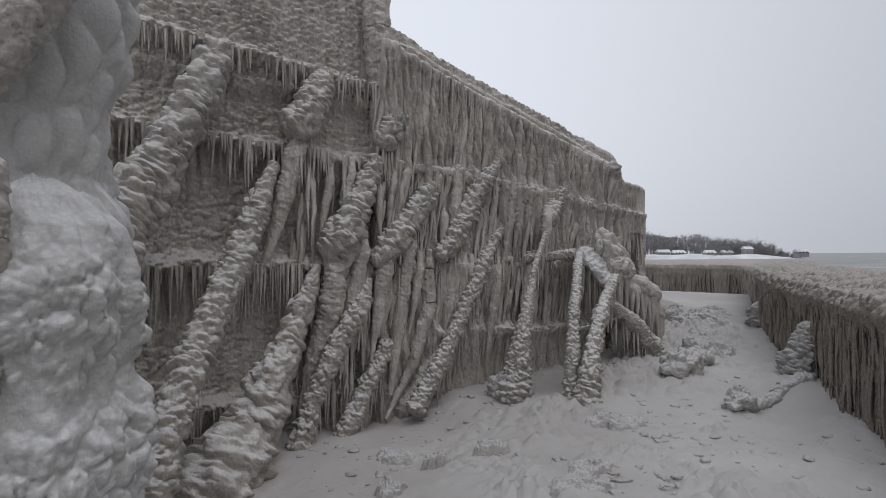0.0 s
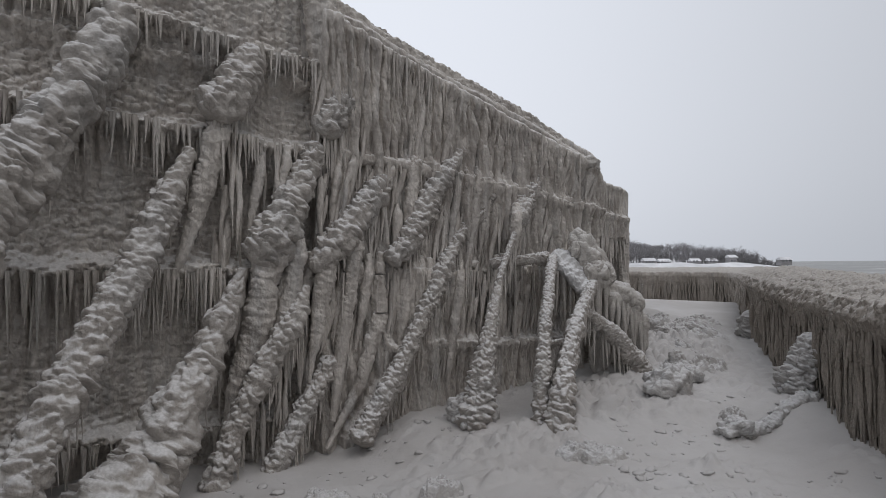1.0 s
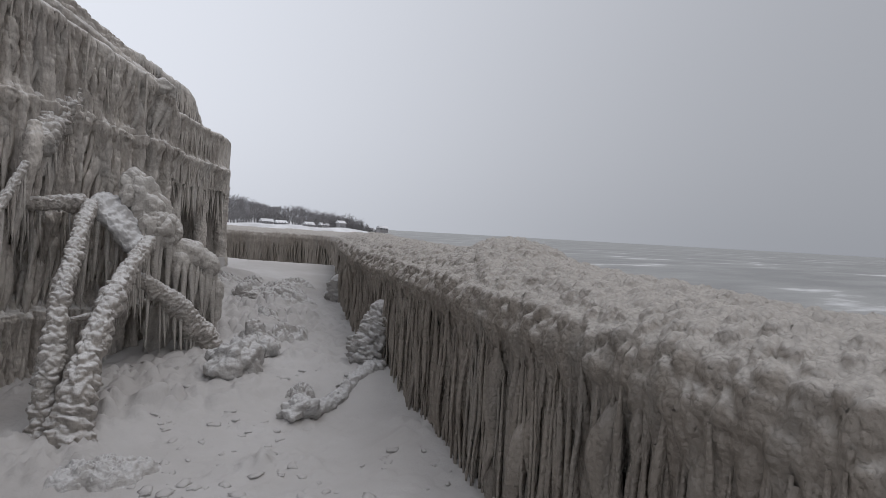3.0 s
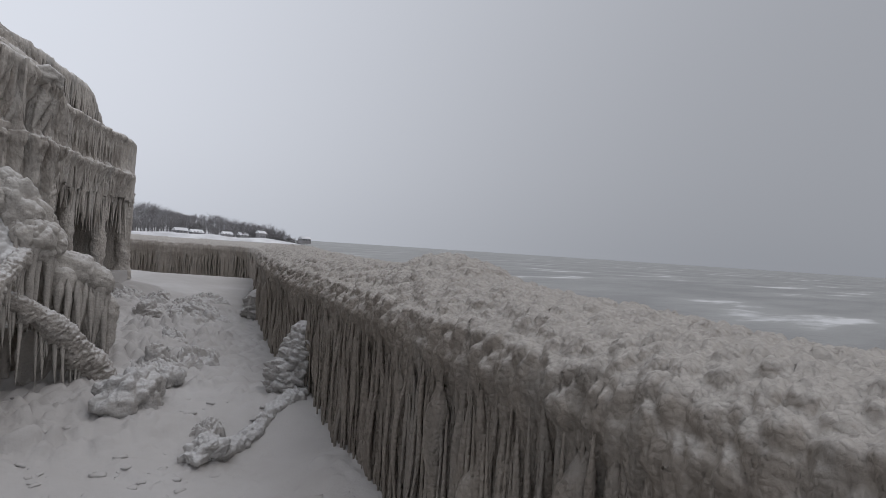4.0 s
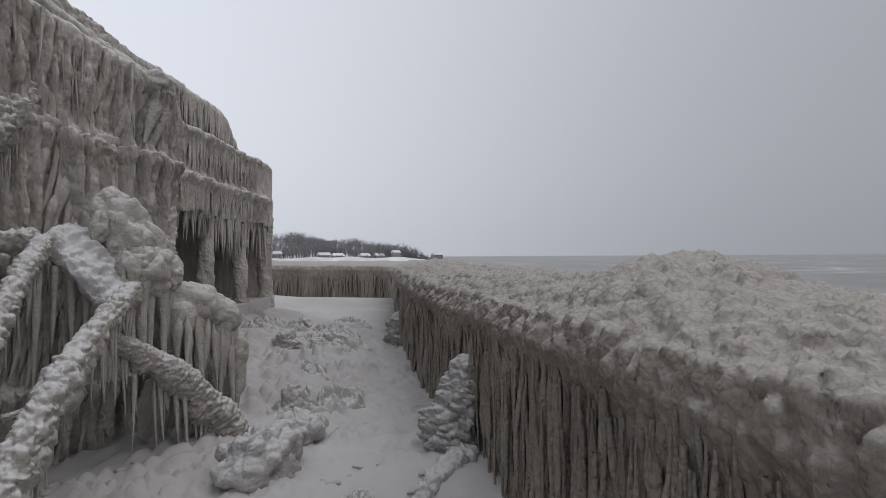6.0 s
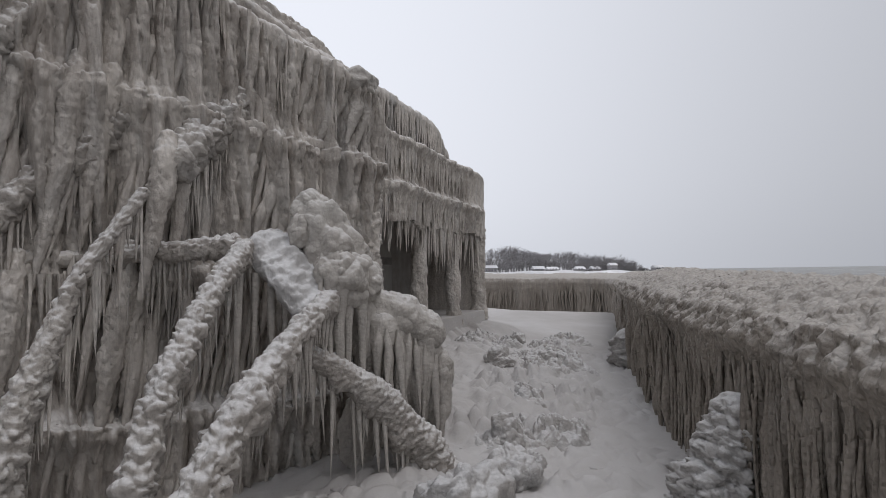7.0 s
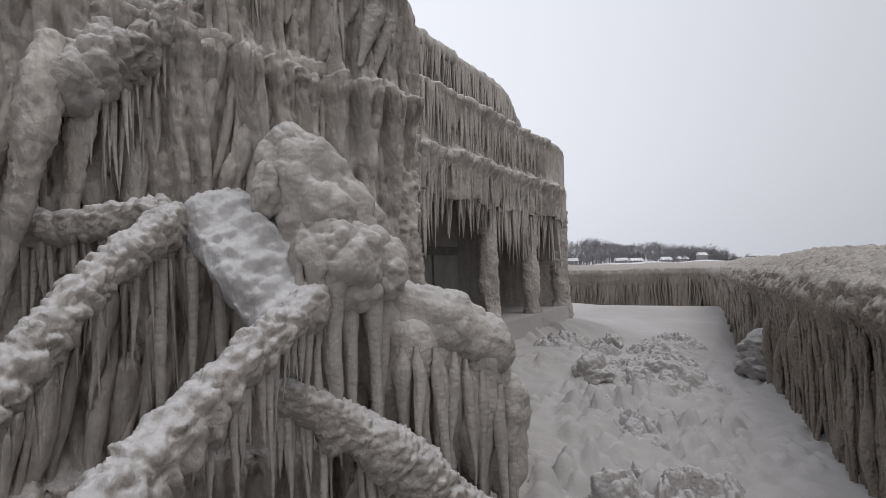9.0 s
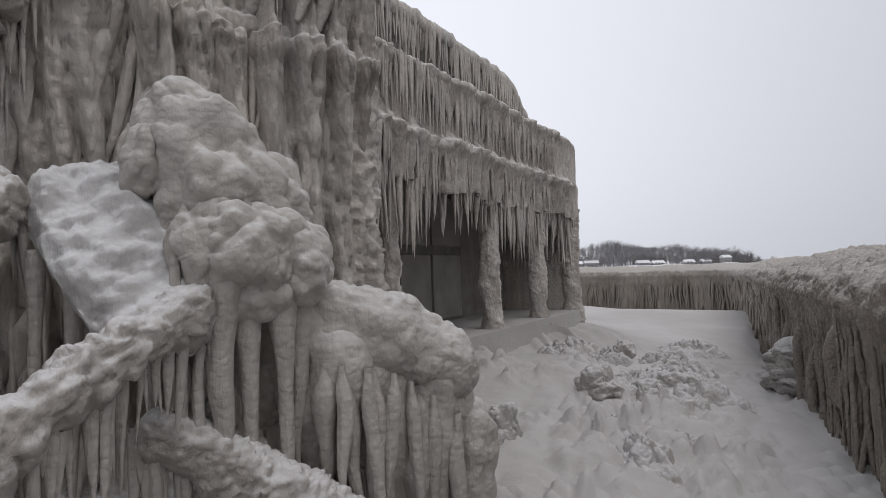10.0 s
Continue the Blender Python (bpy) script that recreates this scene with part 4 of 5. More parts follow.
# ---- the porch house beyond ----
def build_porch_house():
    house = thing("porch_house", "second house with an icicle-hung porch and frosted doors", "house")
    ledges = [(0.2, 3.22, 6.0, 3.24, 0.11, 0.55), (0.2, 2.60, 6.0, 2.60, 0.12, 0.7)]
    low = lambda s: 2.13 + 0.05 * vnoise(s * 5, 0, 0, 4)
    me = face_mesh("fascia", PORCH, 0.0, 6.0, low, lambda s: 3.26 + 0.04 * smooth(s, 4, 5.6) - 0.12 * smooth(s, 5.7, 6.0), 0.018, lambda s, z: face_depth(s, z, ledges, 47, 0.03, 0.75) * (1 - 0.8 * smooth(s, 4.8, 5.9)) + 0.12 * smooth(s, 4.5, 5.6) * (1 - 0.6 * smooth(s, 5.8, 6.0)), wall_ice, 0.12)
    part("fascia", me, house, "porch fascia coated in ribbed ice")
    # the fringe of long icicles under the fascia
    rng = np.random.default_rng(31)
    n = 290
    q = 0.1 + 5.85 * rng.random(n)
    tops = [at_porch(a, 0.02 + 0.10 * rng.random(), 2.22 + 0.1 * rng.random()) for a in q]
    ln = 0.2 + 0.5 * rng.random(n) ** 1.8 + 0.12 * np.sin(q * 2.1)
    icicle_parts(tops, np.clip(ln, 0.1, 2) * (1 + 0.8 * smooth(q, 4.2, 5.6)), 0.018 + 0.022 * rng.random(n), wall_ice, house)
    for z0, l0, l1 in ((3.20, 0.2, 0.42), (2.58, 0.15, 0.4)):
        n = 330
        q = 0.08 + 5.7 * (np.arange(n) + rng.random(n)) / n
        tops = [at_porch(a, 0.12 + 0.06 * rng.random() - 0.10 * float(smooth(a, 4.8, 5.9)), z0 - 0.03 * rng.random()) for a in q]
        tagged(part("ledge_fringe", columns("ledge_fringe", tops, l0 + l1 * rng.random(n) ** 1.3, 0.014 + 0.020 * rng.random(n) ** 1.5, wall_ice, 3 + int(z0 * 10), 8, 12, 0.3), house), kind="stuff")
    # upper roof, set back, with its own fringe
    s = np.arange(0.0, 4.9, 0.03)
    b = np.linspace(0, 1, 40)
    S, B = np.meshgrid(s, b, indexing="ij")
    o = -0.12 - 2.5 * B
    z = 3.83 - 0.46 * smooth(S, 3.95, 4.85) ** 1.2 + 0.06 * np.sqrt(np.clip(B * 10, 0, 1)) + 0.35 * B + 0.05 * nodules(S * 7, o * 7, 0, 6) + 0.02 * nodules(S * 17, o * 17, 0, 8)
    top = np.stack([ORIGIN2[0] + S * ALONG2[0] + o * OUT2[0], ORIGIN2[1] + S * ALONG2[1] + o * OUT2[1], z], -1)
    und = top.copy()
    und[..., 2] -= 0.14
    part("roof", sheet("roof", np.concatenate([und[:, ::-1], top], 1), wall_ice, True, True), house, "roof edge under snow and ice")
    n = 300
    q = 0.1 + 4.4 * rng.random(n)
    tops = [at_porch(a, -0.12 - 0.05 * rng.random(), 3.79 - 0.46 * float(smooth(a, 3.95, 4.85)) ** 1.2) for a in q]
    tagged(part("eave_fringe", icicles("eave_fringe", tops, 0.2 + 0.34 * rng.random(n), 0.014 + 0.014 * rng.random(n), wall_ice, 6), house), kind="stuff")
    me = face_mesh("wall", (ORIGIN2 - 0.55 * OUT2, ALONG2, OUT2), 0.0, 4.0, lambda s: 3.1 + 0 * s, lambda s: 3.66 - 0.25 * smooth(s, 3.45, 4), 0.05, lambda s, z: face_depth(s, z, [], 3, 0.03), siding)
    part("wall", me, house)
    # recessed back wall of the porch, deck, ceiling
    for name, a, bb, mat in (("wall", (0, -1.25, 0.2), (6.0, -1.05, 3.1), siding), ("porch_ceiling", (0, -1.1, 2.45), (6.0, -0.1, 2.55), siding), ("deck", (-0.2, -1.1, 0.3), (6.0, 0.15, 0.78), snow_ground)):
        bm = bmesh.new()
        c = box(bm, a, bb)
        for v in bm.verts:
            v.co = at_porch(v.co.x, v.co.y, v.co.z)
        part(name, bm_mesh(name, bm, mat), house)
    # far end wall, iced
    org = ORIGIN2 + 6.0 * ALONG2
    me = face_mesh("wall", (org, -OUT2, ALONG2), 0.0, 4.0, lambda s: 0.2 + 0 * s, lambda s: 3.3 + 0 * s, 0.05, lambda s, z: face_depth(s, z, [(0, 2.6, 4, 2.6, 0.15, 0.7)], 7, 0.04, 0.5) * smooth(s, 0.0, 0.22), wall_ice)
    part("wall", me, house)
    # posts cased in ice
    for s, r in ((1.15, 0.085), (3.02, 0.12), (4.45, 0.12), (5.85, 0.16)):
        pts = [(*at_porch(s, 0.0, 0.6), r * 1.25), (*at_porch(s, 0.0, 0.9), r), (*at_porch(s, 0.0, 2.3), r)]
        part("post", crusted("post", pts, wall_ice, int(s * 10), 0.4, 0.08, 28, 0.02, 0.0, False), house, "porch post cased in rough ice")
    # double door of frosted panels
    bm = bmesh.new()
    c = box(bm, (2.68, -1.04, 0.78), (4.25, -1.0, 2.4))
    for v in bm.verts:
        v.co = at_porch(v.co.x, v.co.y, v.co.z)
    door = part("door", bm_mesh("door", bm, frame_paint), house, "dark framed glazed door behind the porch posts")
    for a, b2 in ((2.74, 3.40), (3.46, 4.18)):
        for z0, z1 in ((0.82, 1.62), (1.74, 2.36)):
            bm = bmesh.new()
            box(bm, (a, -1.0, z0), (b2, -0.975, z1))
            for v in bm.verts:
                v.co = at_porch(v.co.x, v.co.y, v.co.z)
            part("panel", bm_mesh("panel", bm, panel_paint, 0.006), door)


build_porch_house()


# ---- shore wall ----
def build_shore_wall():
    def run(lo, hi, step, nv, seed):
        q, foot, way = shore_line(step)
        k = (q >= lo) & (q <= hi)
        q, foot, way = q[k], foot[k], way[k]
        # profile: face from the foot, lip, rounded crest, back to the lake
        prof = np.array([(0.02, -0.5), (0.0, 0.0), (-0.02, 0.5), (-0.10, 0.85), (-0.16, 1.02), (-0.10, 1.17), (0.10, 1.28), (0.35, 1.34), (0.65, 1.31), (0.9, 1.15), (1.05, 0.75), (1.2, -0.5), (1.5, -2.6)])
        t = np.r_[0, np.cumsum(np.linalg.norm(np.diff(prof, axis=0), axis=1))]
        # finer on the side that faces the path
        w = np.interp(np.linspace(0, 1, nv), [0, 0.72, 1], [0, t[8], t[-1]])
        pu, pz = np.interp(w, t, prof[:, 0]), np.interp(w, t, prof[:, 1])
        Q, U = np.meshgrid(q, pu, indexing="ij")
        _, Zp = np.meshgrid(q, pz, indexing="ij")
        gx = np.gradient(pz), -np.gradient(pu)
        nrm = np.hypot(*gx) + 1e-9
        nu, nz = -gx[0] / nrm, -gx[1] / nrm
        onface = np.clip(1 - smooth(Zp, 0.72, 1.12), 0, 1) * (U < 0.5)
        drop = 1.10 + 0.05 * vnoise(Q * 1.4, 0, 0, seed) - Zp
        ribs = 0.06 * curtain(Q, drop, seed + 1, 0.11, 1.9, 0.4, 0.3) + 0.085 * vnoise(Q * 1.7 + 0.2 * Zp, Zp * 0.5, 0, seed + 3) + 0.012 * nodules(Q * 14, Zp * 22, 0, seed + 4)
        lump = 0.036 * nodules(Q * 11 + 0.6 * vnoise(Q * 3, U * 3, 0, 3), U * 8, Zp * 6, seed + 5) + 0.018 * nodules(Q * 25, U * 20, Zp * 16, seed + 6) + 0.03 * fbm(Q * 0.9, U * 0.9, 0, seed + 7, 2)
        D = onface * ribs + (1 - onface) * lump + 0.05 * onface * lump
        swell = 0.06 * vnoise(Q * 0.35, 0, 0, 90) + 0.15 * np.exp(-((Q - 11.3) / 0.45) ** 2) * smooth(U, -0.1, 0.4) + 0.05 * smooth(Q, 4, 9) - 0.08 * (1 - smooth(Q, 10.3, 13.5))
        U2 = U + D * nu[None]
        Z2 = Zp * (1 + (0.6 * swell + 0.05 * (1 - smooth(Q, 15, 26))) * smooth(Zp, 0.3, 1.2)) + D * np.clip(nz, 0, 1)[None]
        base = ground_z(foot[:, 0], foot[:, 1])[:, None] * np.clip(1.2 - Zp, 0, 1)
        V = np.stack([foot[:, 0][:, None] + U2 * way[:, 0][:, None], foot[:, 1][:, None] + U2 * way[:, 1][:, None], Z2 + base], -1)
        return V
    wallr = thing("shore_wall", "low shore wall under lumpy ice with a fringe of icicles", "sea wall", kind="structure")
    part("ice_face", sheet("ice_face", run(1.0, 14.5, 0.0125, 190, 7), shore_ice, flip=False), wallr, "near stretch, beige lumpy crest and hanging ribs")
    part("ice_face", sheet("ice_face", run(14.48, 24.0, 0.022, 130, 7), shore_ice), wallr)
    part("ice_face", sheet("ice_face", run(23.97, 60.0, 0.06, 70, 7), shore_ice), wallr)
    rng = np.random.default_rng(41)
    q, foot, way = shore_line(0.02)
    for n, lo, hi, r0, r1, z0, o0 in ((90, 4.0, 16.0, 0.038, 0.07, 1.08, 0.13), (820, 4.0, 16.0, 0.017, 0.036, 1.10, 0.13), (520, 4.0, 16.0, 0.010, 0.022, 1.04, 0.18), (420, 16.0, 30.0, 0.025, 0.05, 1.02, 0.12), (330, 30.0, 52.0, 0.03, 0.06, 1.0, 0.12)):
        at = lo + (hi - lo) * (np.arange(n) + rng.random(n)) / n
        pick = (at / 0.02).astype(int).clip(0, len(foot) - 1)
        top = z0 - 0.06 + 0.09 * np.clip(rng.normal(size=n), -2, 1.0) - 0.07 * (1 - smooth(at, 10.3, 13.5))
        off = -o0 * (0.6 + 0.5 * rng.random(n))
        tops = np.stack([foot[pick, 0] + way[pick, 0] * off, foot[pick, 1] + way[pick, 1] * off, top], 1)
        ln = (0.75 + 0.65 * rng.random(n) ** 0.8)
        tagged(part("ice_run", columns("ice_run", tops, ln, r0 + (r1 - r0) * rng.random(n) ** 1.4, shore_ice, n + int(lo), 9, 20, 0.95), wallr, "beige runs of ice down the face"), kind="stuff")


build_shore_wall()


# ---- braces and hanging ice ----
def fringe(name, rows, n, mean, r, mat, seed, parent, at, lo=0.0, hi=1.0):
    """Short icicles below a sloping limb."""
    p = resample(limb(rows), 0.02)
    rng = np.random.default_rng(seed)
    k = (len(p) * (lo + (hi - lo) * rng.random(n))).astype(int).clip(0, len(p) - 1)
    tops = p[k, :3] - np.stack([0.4 * p[k, 3] * rng.normal(size=n), 0.4 * p[k, 3] * rng.normal(size=n), 0.75 * p[k, 3]], 1) * (0.5, 0.5, 1)
    me = icicles(name, tops, mean * (0.35 + 1.3 * rng.random(n) ** 1.5), r * (0.6 + 0.8 * rng.random(n)), mat, seed)
    return tagged(part(name, rel(me, at), parent), kind="stuff")


for k, rows in enumerate(BRACES):
    foot = at_wall(*rows[-1][:3])
    ob = thing("iced_brace", "slanting timber brace crusted with knobbly snow-topped ice", "brace", "braces along the house wall", at=foot)
    part("crust", rel(crusted("crust", limb(rows), brace_ice, 100 + k * 7, 1.15, 0.85, 56, 0.010), foot), ob)
    fringe("icicle_fringe", rows, 70, 0.3, 0.014, wall_ice, 300 + k, ob, foot, 0.0, 0.8)
for k, rows in enumerate(HANGING):
    z0 = rows[0][2]
    rows = [(rows[0][0] + 0.03, rows[0][1] - 0.05, z0 + 0.20, rows[0][3] * 0.55)] + [(s - 0.12 * (z0 - z), o, z, r) for s, o, z, r in rows]
    top = at_wall(*rows[0][:3])
    ob = part("hanging_ice", rel(crusted("hanging_ice", limb(rows), wall_ice, 500 + k * 3, 0.6, 0.35, 30, 0.014, 0.0), top))
    ob.location = top
    tagged(ob, "thick tapering column of ice hanging on the wall", "icicle", "hanging columns of ice")


# ---- iced stair rail and mass of ice by the corner ----
def build_rail():
    at = at_wall(4.7, 1.1, 0.1)
    rail = thing("stair_rail", "wooden stair rail frame wrapped in beaded ice and snow", "railing", at=at)
    left = [(5.17, 0.66, 1.66, 0.050), (4.86, 0.95, 1.39, 0.052), (4.60, 1.18, 1.05, 0.060), (4.42, 1.32, 0.6, 0.070), (4.34, 1.38, 0.0, 0.095)]
    right = [(5.58, 0.88, 1.38, 0.052), (5.28, 1.05, 1.21, 0.060), (5.0, 1.20, 1.02, 0.070), (4.72, 1.38, 0.76, 0.080), (4.48, 1.52, 0.42, 0.095), (4.36, 1.58, -0.02, 0.125)]
    low = [(4.80, 0.95, 0.75, 0.02), (5.10, 0.95, 0.78, 0.02)]
    beam = [(4.55, 0.30, 1.60, 0.035), (4.85, 0.45, 1.63, 0.04), (5.17, 0.64, 1.66, 0.055)]
    for name, rows, seed, k in (("left_leg", left, 11, 0.75), ("right_leg", right, 12, 0.85), ("low_bar", low, 14, 0.8), ("beam", beam, 15, 0.9), ("handrail", [(5.40, 0.85, 1.08, 0.05), (5.75, 0.92, 0.84, 0.085), (6.10, 1.0, 0.50, 0.11), (6.32, 1.05, 0.12, 0.14)], 16, 0.4)):
        part(name.replace("left_", "").replace("right_", ""), rel(crusted(name, limb(rows), brace_ice, seed, k * 1.5, 0.3 if name == "handrail" else 0.8, 48, 0.008, 0.55, True, 1.0), at), rail)
    # broad board under smooth snow, from the apex to the lower joint
    edge = [((5.15, 0.60, 1.68), (5.40, 0.54, 1.78)), ((5.18, 0.70, 1.56), (5.48, 0.66, 1.68)), ((5.24, 0.80, 1.42), (5.54, 0.76, 1.52)), ((5.32, 0.88, 1.29), (5.60, 0.85, 1.38)), ((5.40, 0.95, 1.19), (5.64, 0.92, 1.29))]
    pair = [Vector(at_wall(*e[k])) for e in edge for k in (0, 1)]
    a, b = [np.stack([np.interp(np.linspace(0, 4, 70), range(5), [pair[2 * i + k][c] for i in range(5)]) for c in range(3)], -1) for k in (0, 1)]
    turn = np.linspace(0, 2 * math.pi, 90, endpoint=False)
    ends = np.sqrt(np.clip(1 - np.linspace(-1, 1, 70) ** 8, 0.0, 1))[:, None, None]
    half = (b - a) / 2
    face = np.cross(np.gradient((a + b) / 2, axis=0), half)
    face /= np.linalg.norm(face, axis=1)[:, None]
    face *= np.sign(face[:, 2:3])
    c, s = np.cos(turn)[None, :, None], np.sin(turn)[None, :, None]
    V = ((a + b) / 2)[:, None] + half[:, None] * np.sign(c) * np.abs(c) ** 0.7 * ends + face[:, None] * s * 0.055 * ends
    q = V * 9
    V = V + face[:, None] * (0.035 * vnoise(q[..., 0], q[..., 1], q[..., 2], 5) + 0.018 * fbm(q[..., 0] * 3, q[..., 1] * 3, q[..., 2] * 3, 6, 3) + 0.012 * nodules(q[..., 0] * 1.6, q[..., 1] * 1.6, q[..., 2] * 1.6, 7) * (np.abs(c[..., 0]) ** 2))[..., None]
    part("board", rel(sheet("board", V, white_snow, True), at), rail, "broad board under smooth white snow")
    fringe("icicle_fringe", right, 130, 0.20, 0.016, mass_ice, 61, rail, at, 0.0, 0.85)
    fringe("icicle_fringe", left, 26, 0.22, 0.012, mass_ice, 62, rail, at, 0.0, 0.6)
    fringe("icicle_fringe", beam, 22, 0.25, 0.012, mass_ice, 63, rail, at)
    fringe("icicle_fringe", [(5.40, 0.85, 1.10, 0.045), (5.75, 0.92, 0.86, 0.06), (6.10, 1.0, 0.52, 0.08)], 46, 0.36, 0.017, mass_ice, 64, rail, at)
    # long separate icicles behind the frame
    for k, (s, o, z, ln) in enumerate(((5.2, 0.7, 1.5, 0.5), (5.28, 0.72, 1.45, 0.6), (5.36, 0.74, 1.4, 0.5), (5.46, 0.78, 1.3, 0.55), (5.1, 0.72, 1.5, 0.75))):
        p = at_wall(s, o, z)
        part("icicle", rel(icicles("icicle", [p], [ln], [0.026], mass_ice, 70 + k, 9, 10), at), rail)


build_rail()


def lump_thing(name, label, category, pieces, mat, group=""):
    at = pieces[0][0]
    ob = thing(name, label, category, group, at=at)
    for k, (c, size, turn, knob, rise, seed) in enumerate(pieces):
        part("lobe", rel(blob("lobe", c, size, mat, seed, knob, rise, turn, 0.8, 80), at), ob)
    return ob


mass = lump_thing("ice_mass", "bulging mass of beige ice with thick drips beside the rail", "ice", [
    (at_wall(5.62, 0.74, 1.64), (0.16, 0.14, 0.23), TH, 0.17, 0.05, 3),
    (at_wall(5.56, 0.68, 1.85), (0.11, 0.11, 0.11), TH, 0.15, 0.035, 4),
    (at_wall(5.44, 0.74, 1.73), (0.055, 0.05, 0.11), TH, 0.12, 0.015, 5),
    (at_wall(5.75, 0.74, 1.50), (0.13, 0.14, 0.20), TH, 0.16, 0.05, 6),
    (at_wall(5.58, 0.87, 1.50), (0.08, 0.08, 0.14), TH, 0.14, 0.03, 7),
    (at_wall(5.70, 0.86, 1.40), (0.11, 0.10, 0.14), TH, 0.14, 0.02, 9),
    (at_wall(5.80, 0.68, 1.20), (0.11, 0.08, 0.26), TH, 0.12, 0.02, 10),
    (at_wall(5.67, 0.90, 1.47), (0.12, 0.08, 0.13), TH, 0.15, 0.04, 11),
    (at_wall(5.80, 0.85, 1.44), (0.09, 0.09, 0.12), TH, 0.14, 0.035, 12),
    (at_wall(5.74, 0.52, 1.64), (0.17, 0.23, 0.18), TH, 0.16, 0.03, 8)], mass_ice)
origin = Vector(mass.location)
for k, (s, o, z, ln, r) in enumerate(((5.62, 0.96, 1.38, 0.55, 0.036), (5.68, 0.96, 1.34, 0.66, 0.044), (5.75, 0.95, 1.32, 0.72, 0.048), (5.82, 0.93, 1.3, 0.62, 0.048), (5.89, 0.88, 1.3, 0.65, 0.044), (5.95, 0.82, 1.32, 0.6, 0.04), (5.57, 0.94, 1.34, 0.4, 0.026), (5.66, 0.88, 1.3, 0.6, 0.03))):
    part("drip", rel(columns("drip", [at_wall(s - 0.07, o - 0.05, z + 0.20 + 0.05 * (k % 3))], [ln * 0.72 + 0.26], [r * 0.95], mass_ice, 700 + k, 20, 50, 0.35), origin), mass, "thick drip of ice")

# drift of ice sloping from the mass to the ground
drift = thing("ice_drift", "rounded snow-capped ridge of ice fringed with icicles", "ice", at=at_wall(6.1, 0.85, 0.3))
origin = Vector(drift.location)
RIDGE = [(5.80, 0.72, 1.28, 0.09), (6.02, 0.80, 1.22, 0.10), (6.22, 0.86, 1.10, 0.105), (6.38, 0.90, 0.96, 0.09)]
for k, (s, o, z, size, low) in enumerate(((5.96, 0.72, 1.16, (0.20, 0.15, 0.20), 2.0), (6.10, 0.74, 1.10, (0.19, 0.16, 0.18), 2.4), (6.26, 0.78, 1.02, (0.15, 0.15, 0.17), 2.6), (6.36, 0.84, 0.84, (0.09, 0.11, 0.14), 2.5))):
    part("lobe", rel(blob("lobe", at_wall(s, o, z), size, mass_ice, 19 + k, 0.16, 0.02, TH, low, 80), origin), drift)
part("snow_cap", rel(crusted("snow_cap", limb([(5.82, 0.72, 1.34, 0.09), (5.98, 0.77, 1.28, 0.11), (6.15, 0.81, 1.21, 0.115), (6.30, 0.84, 1.12, 0.11), (6.38, 0.86, 1.0, 0.08)]), mass_ice, 27, 1.6, 0.14, 60, 0.01, 0.5), origin), drift, "smooth rounded crest under thin snow")
part("core", rel(blob("core", at_wall(6.12, 0.64, 0.52), (0.28, 0.12, 0.5), mass_ice, 29, 0.12, 0.04, TH, 1.0, 80), origin), drift)
rng = np.random.default_rng(44)
for k in range(15):
    s = 5.86 + 0.037 * k + 0.02 * rng.random()
    o, z = 0.84 + 0.10 * rng.random(), 1.16 - 0.30 * (k / 14) ** 2
    part("drip", rel(columns("drip", [at_wall(s, o, z)], [0.35 + 0.45 * rng.random()], [0.030 + 0.022 * rng.random()], mass_ice, 740 + k, 14, 36, 0.4), origin), drift, "thick drip of ice")
fringe("icicle_fringe", RIDGE, 70, 0.4, 0.018, mass_ice, 65, drift, origin, 0.0, 1.0)


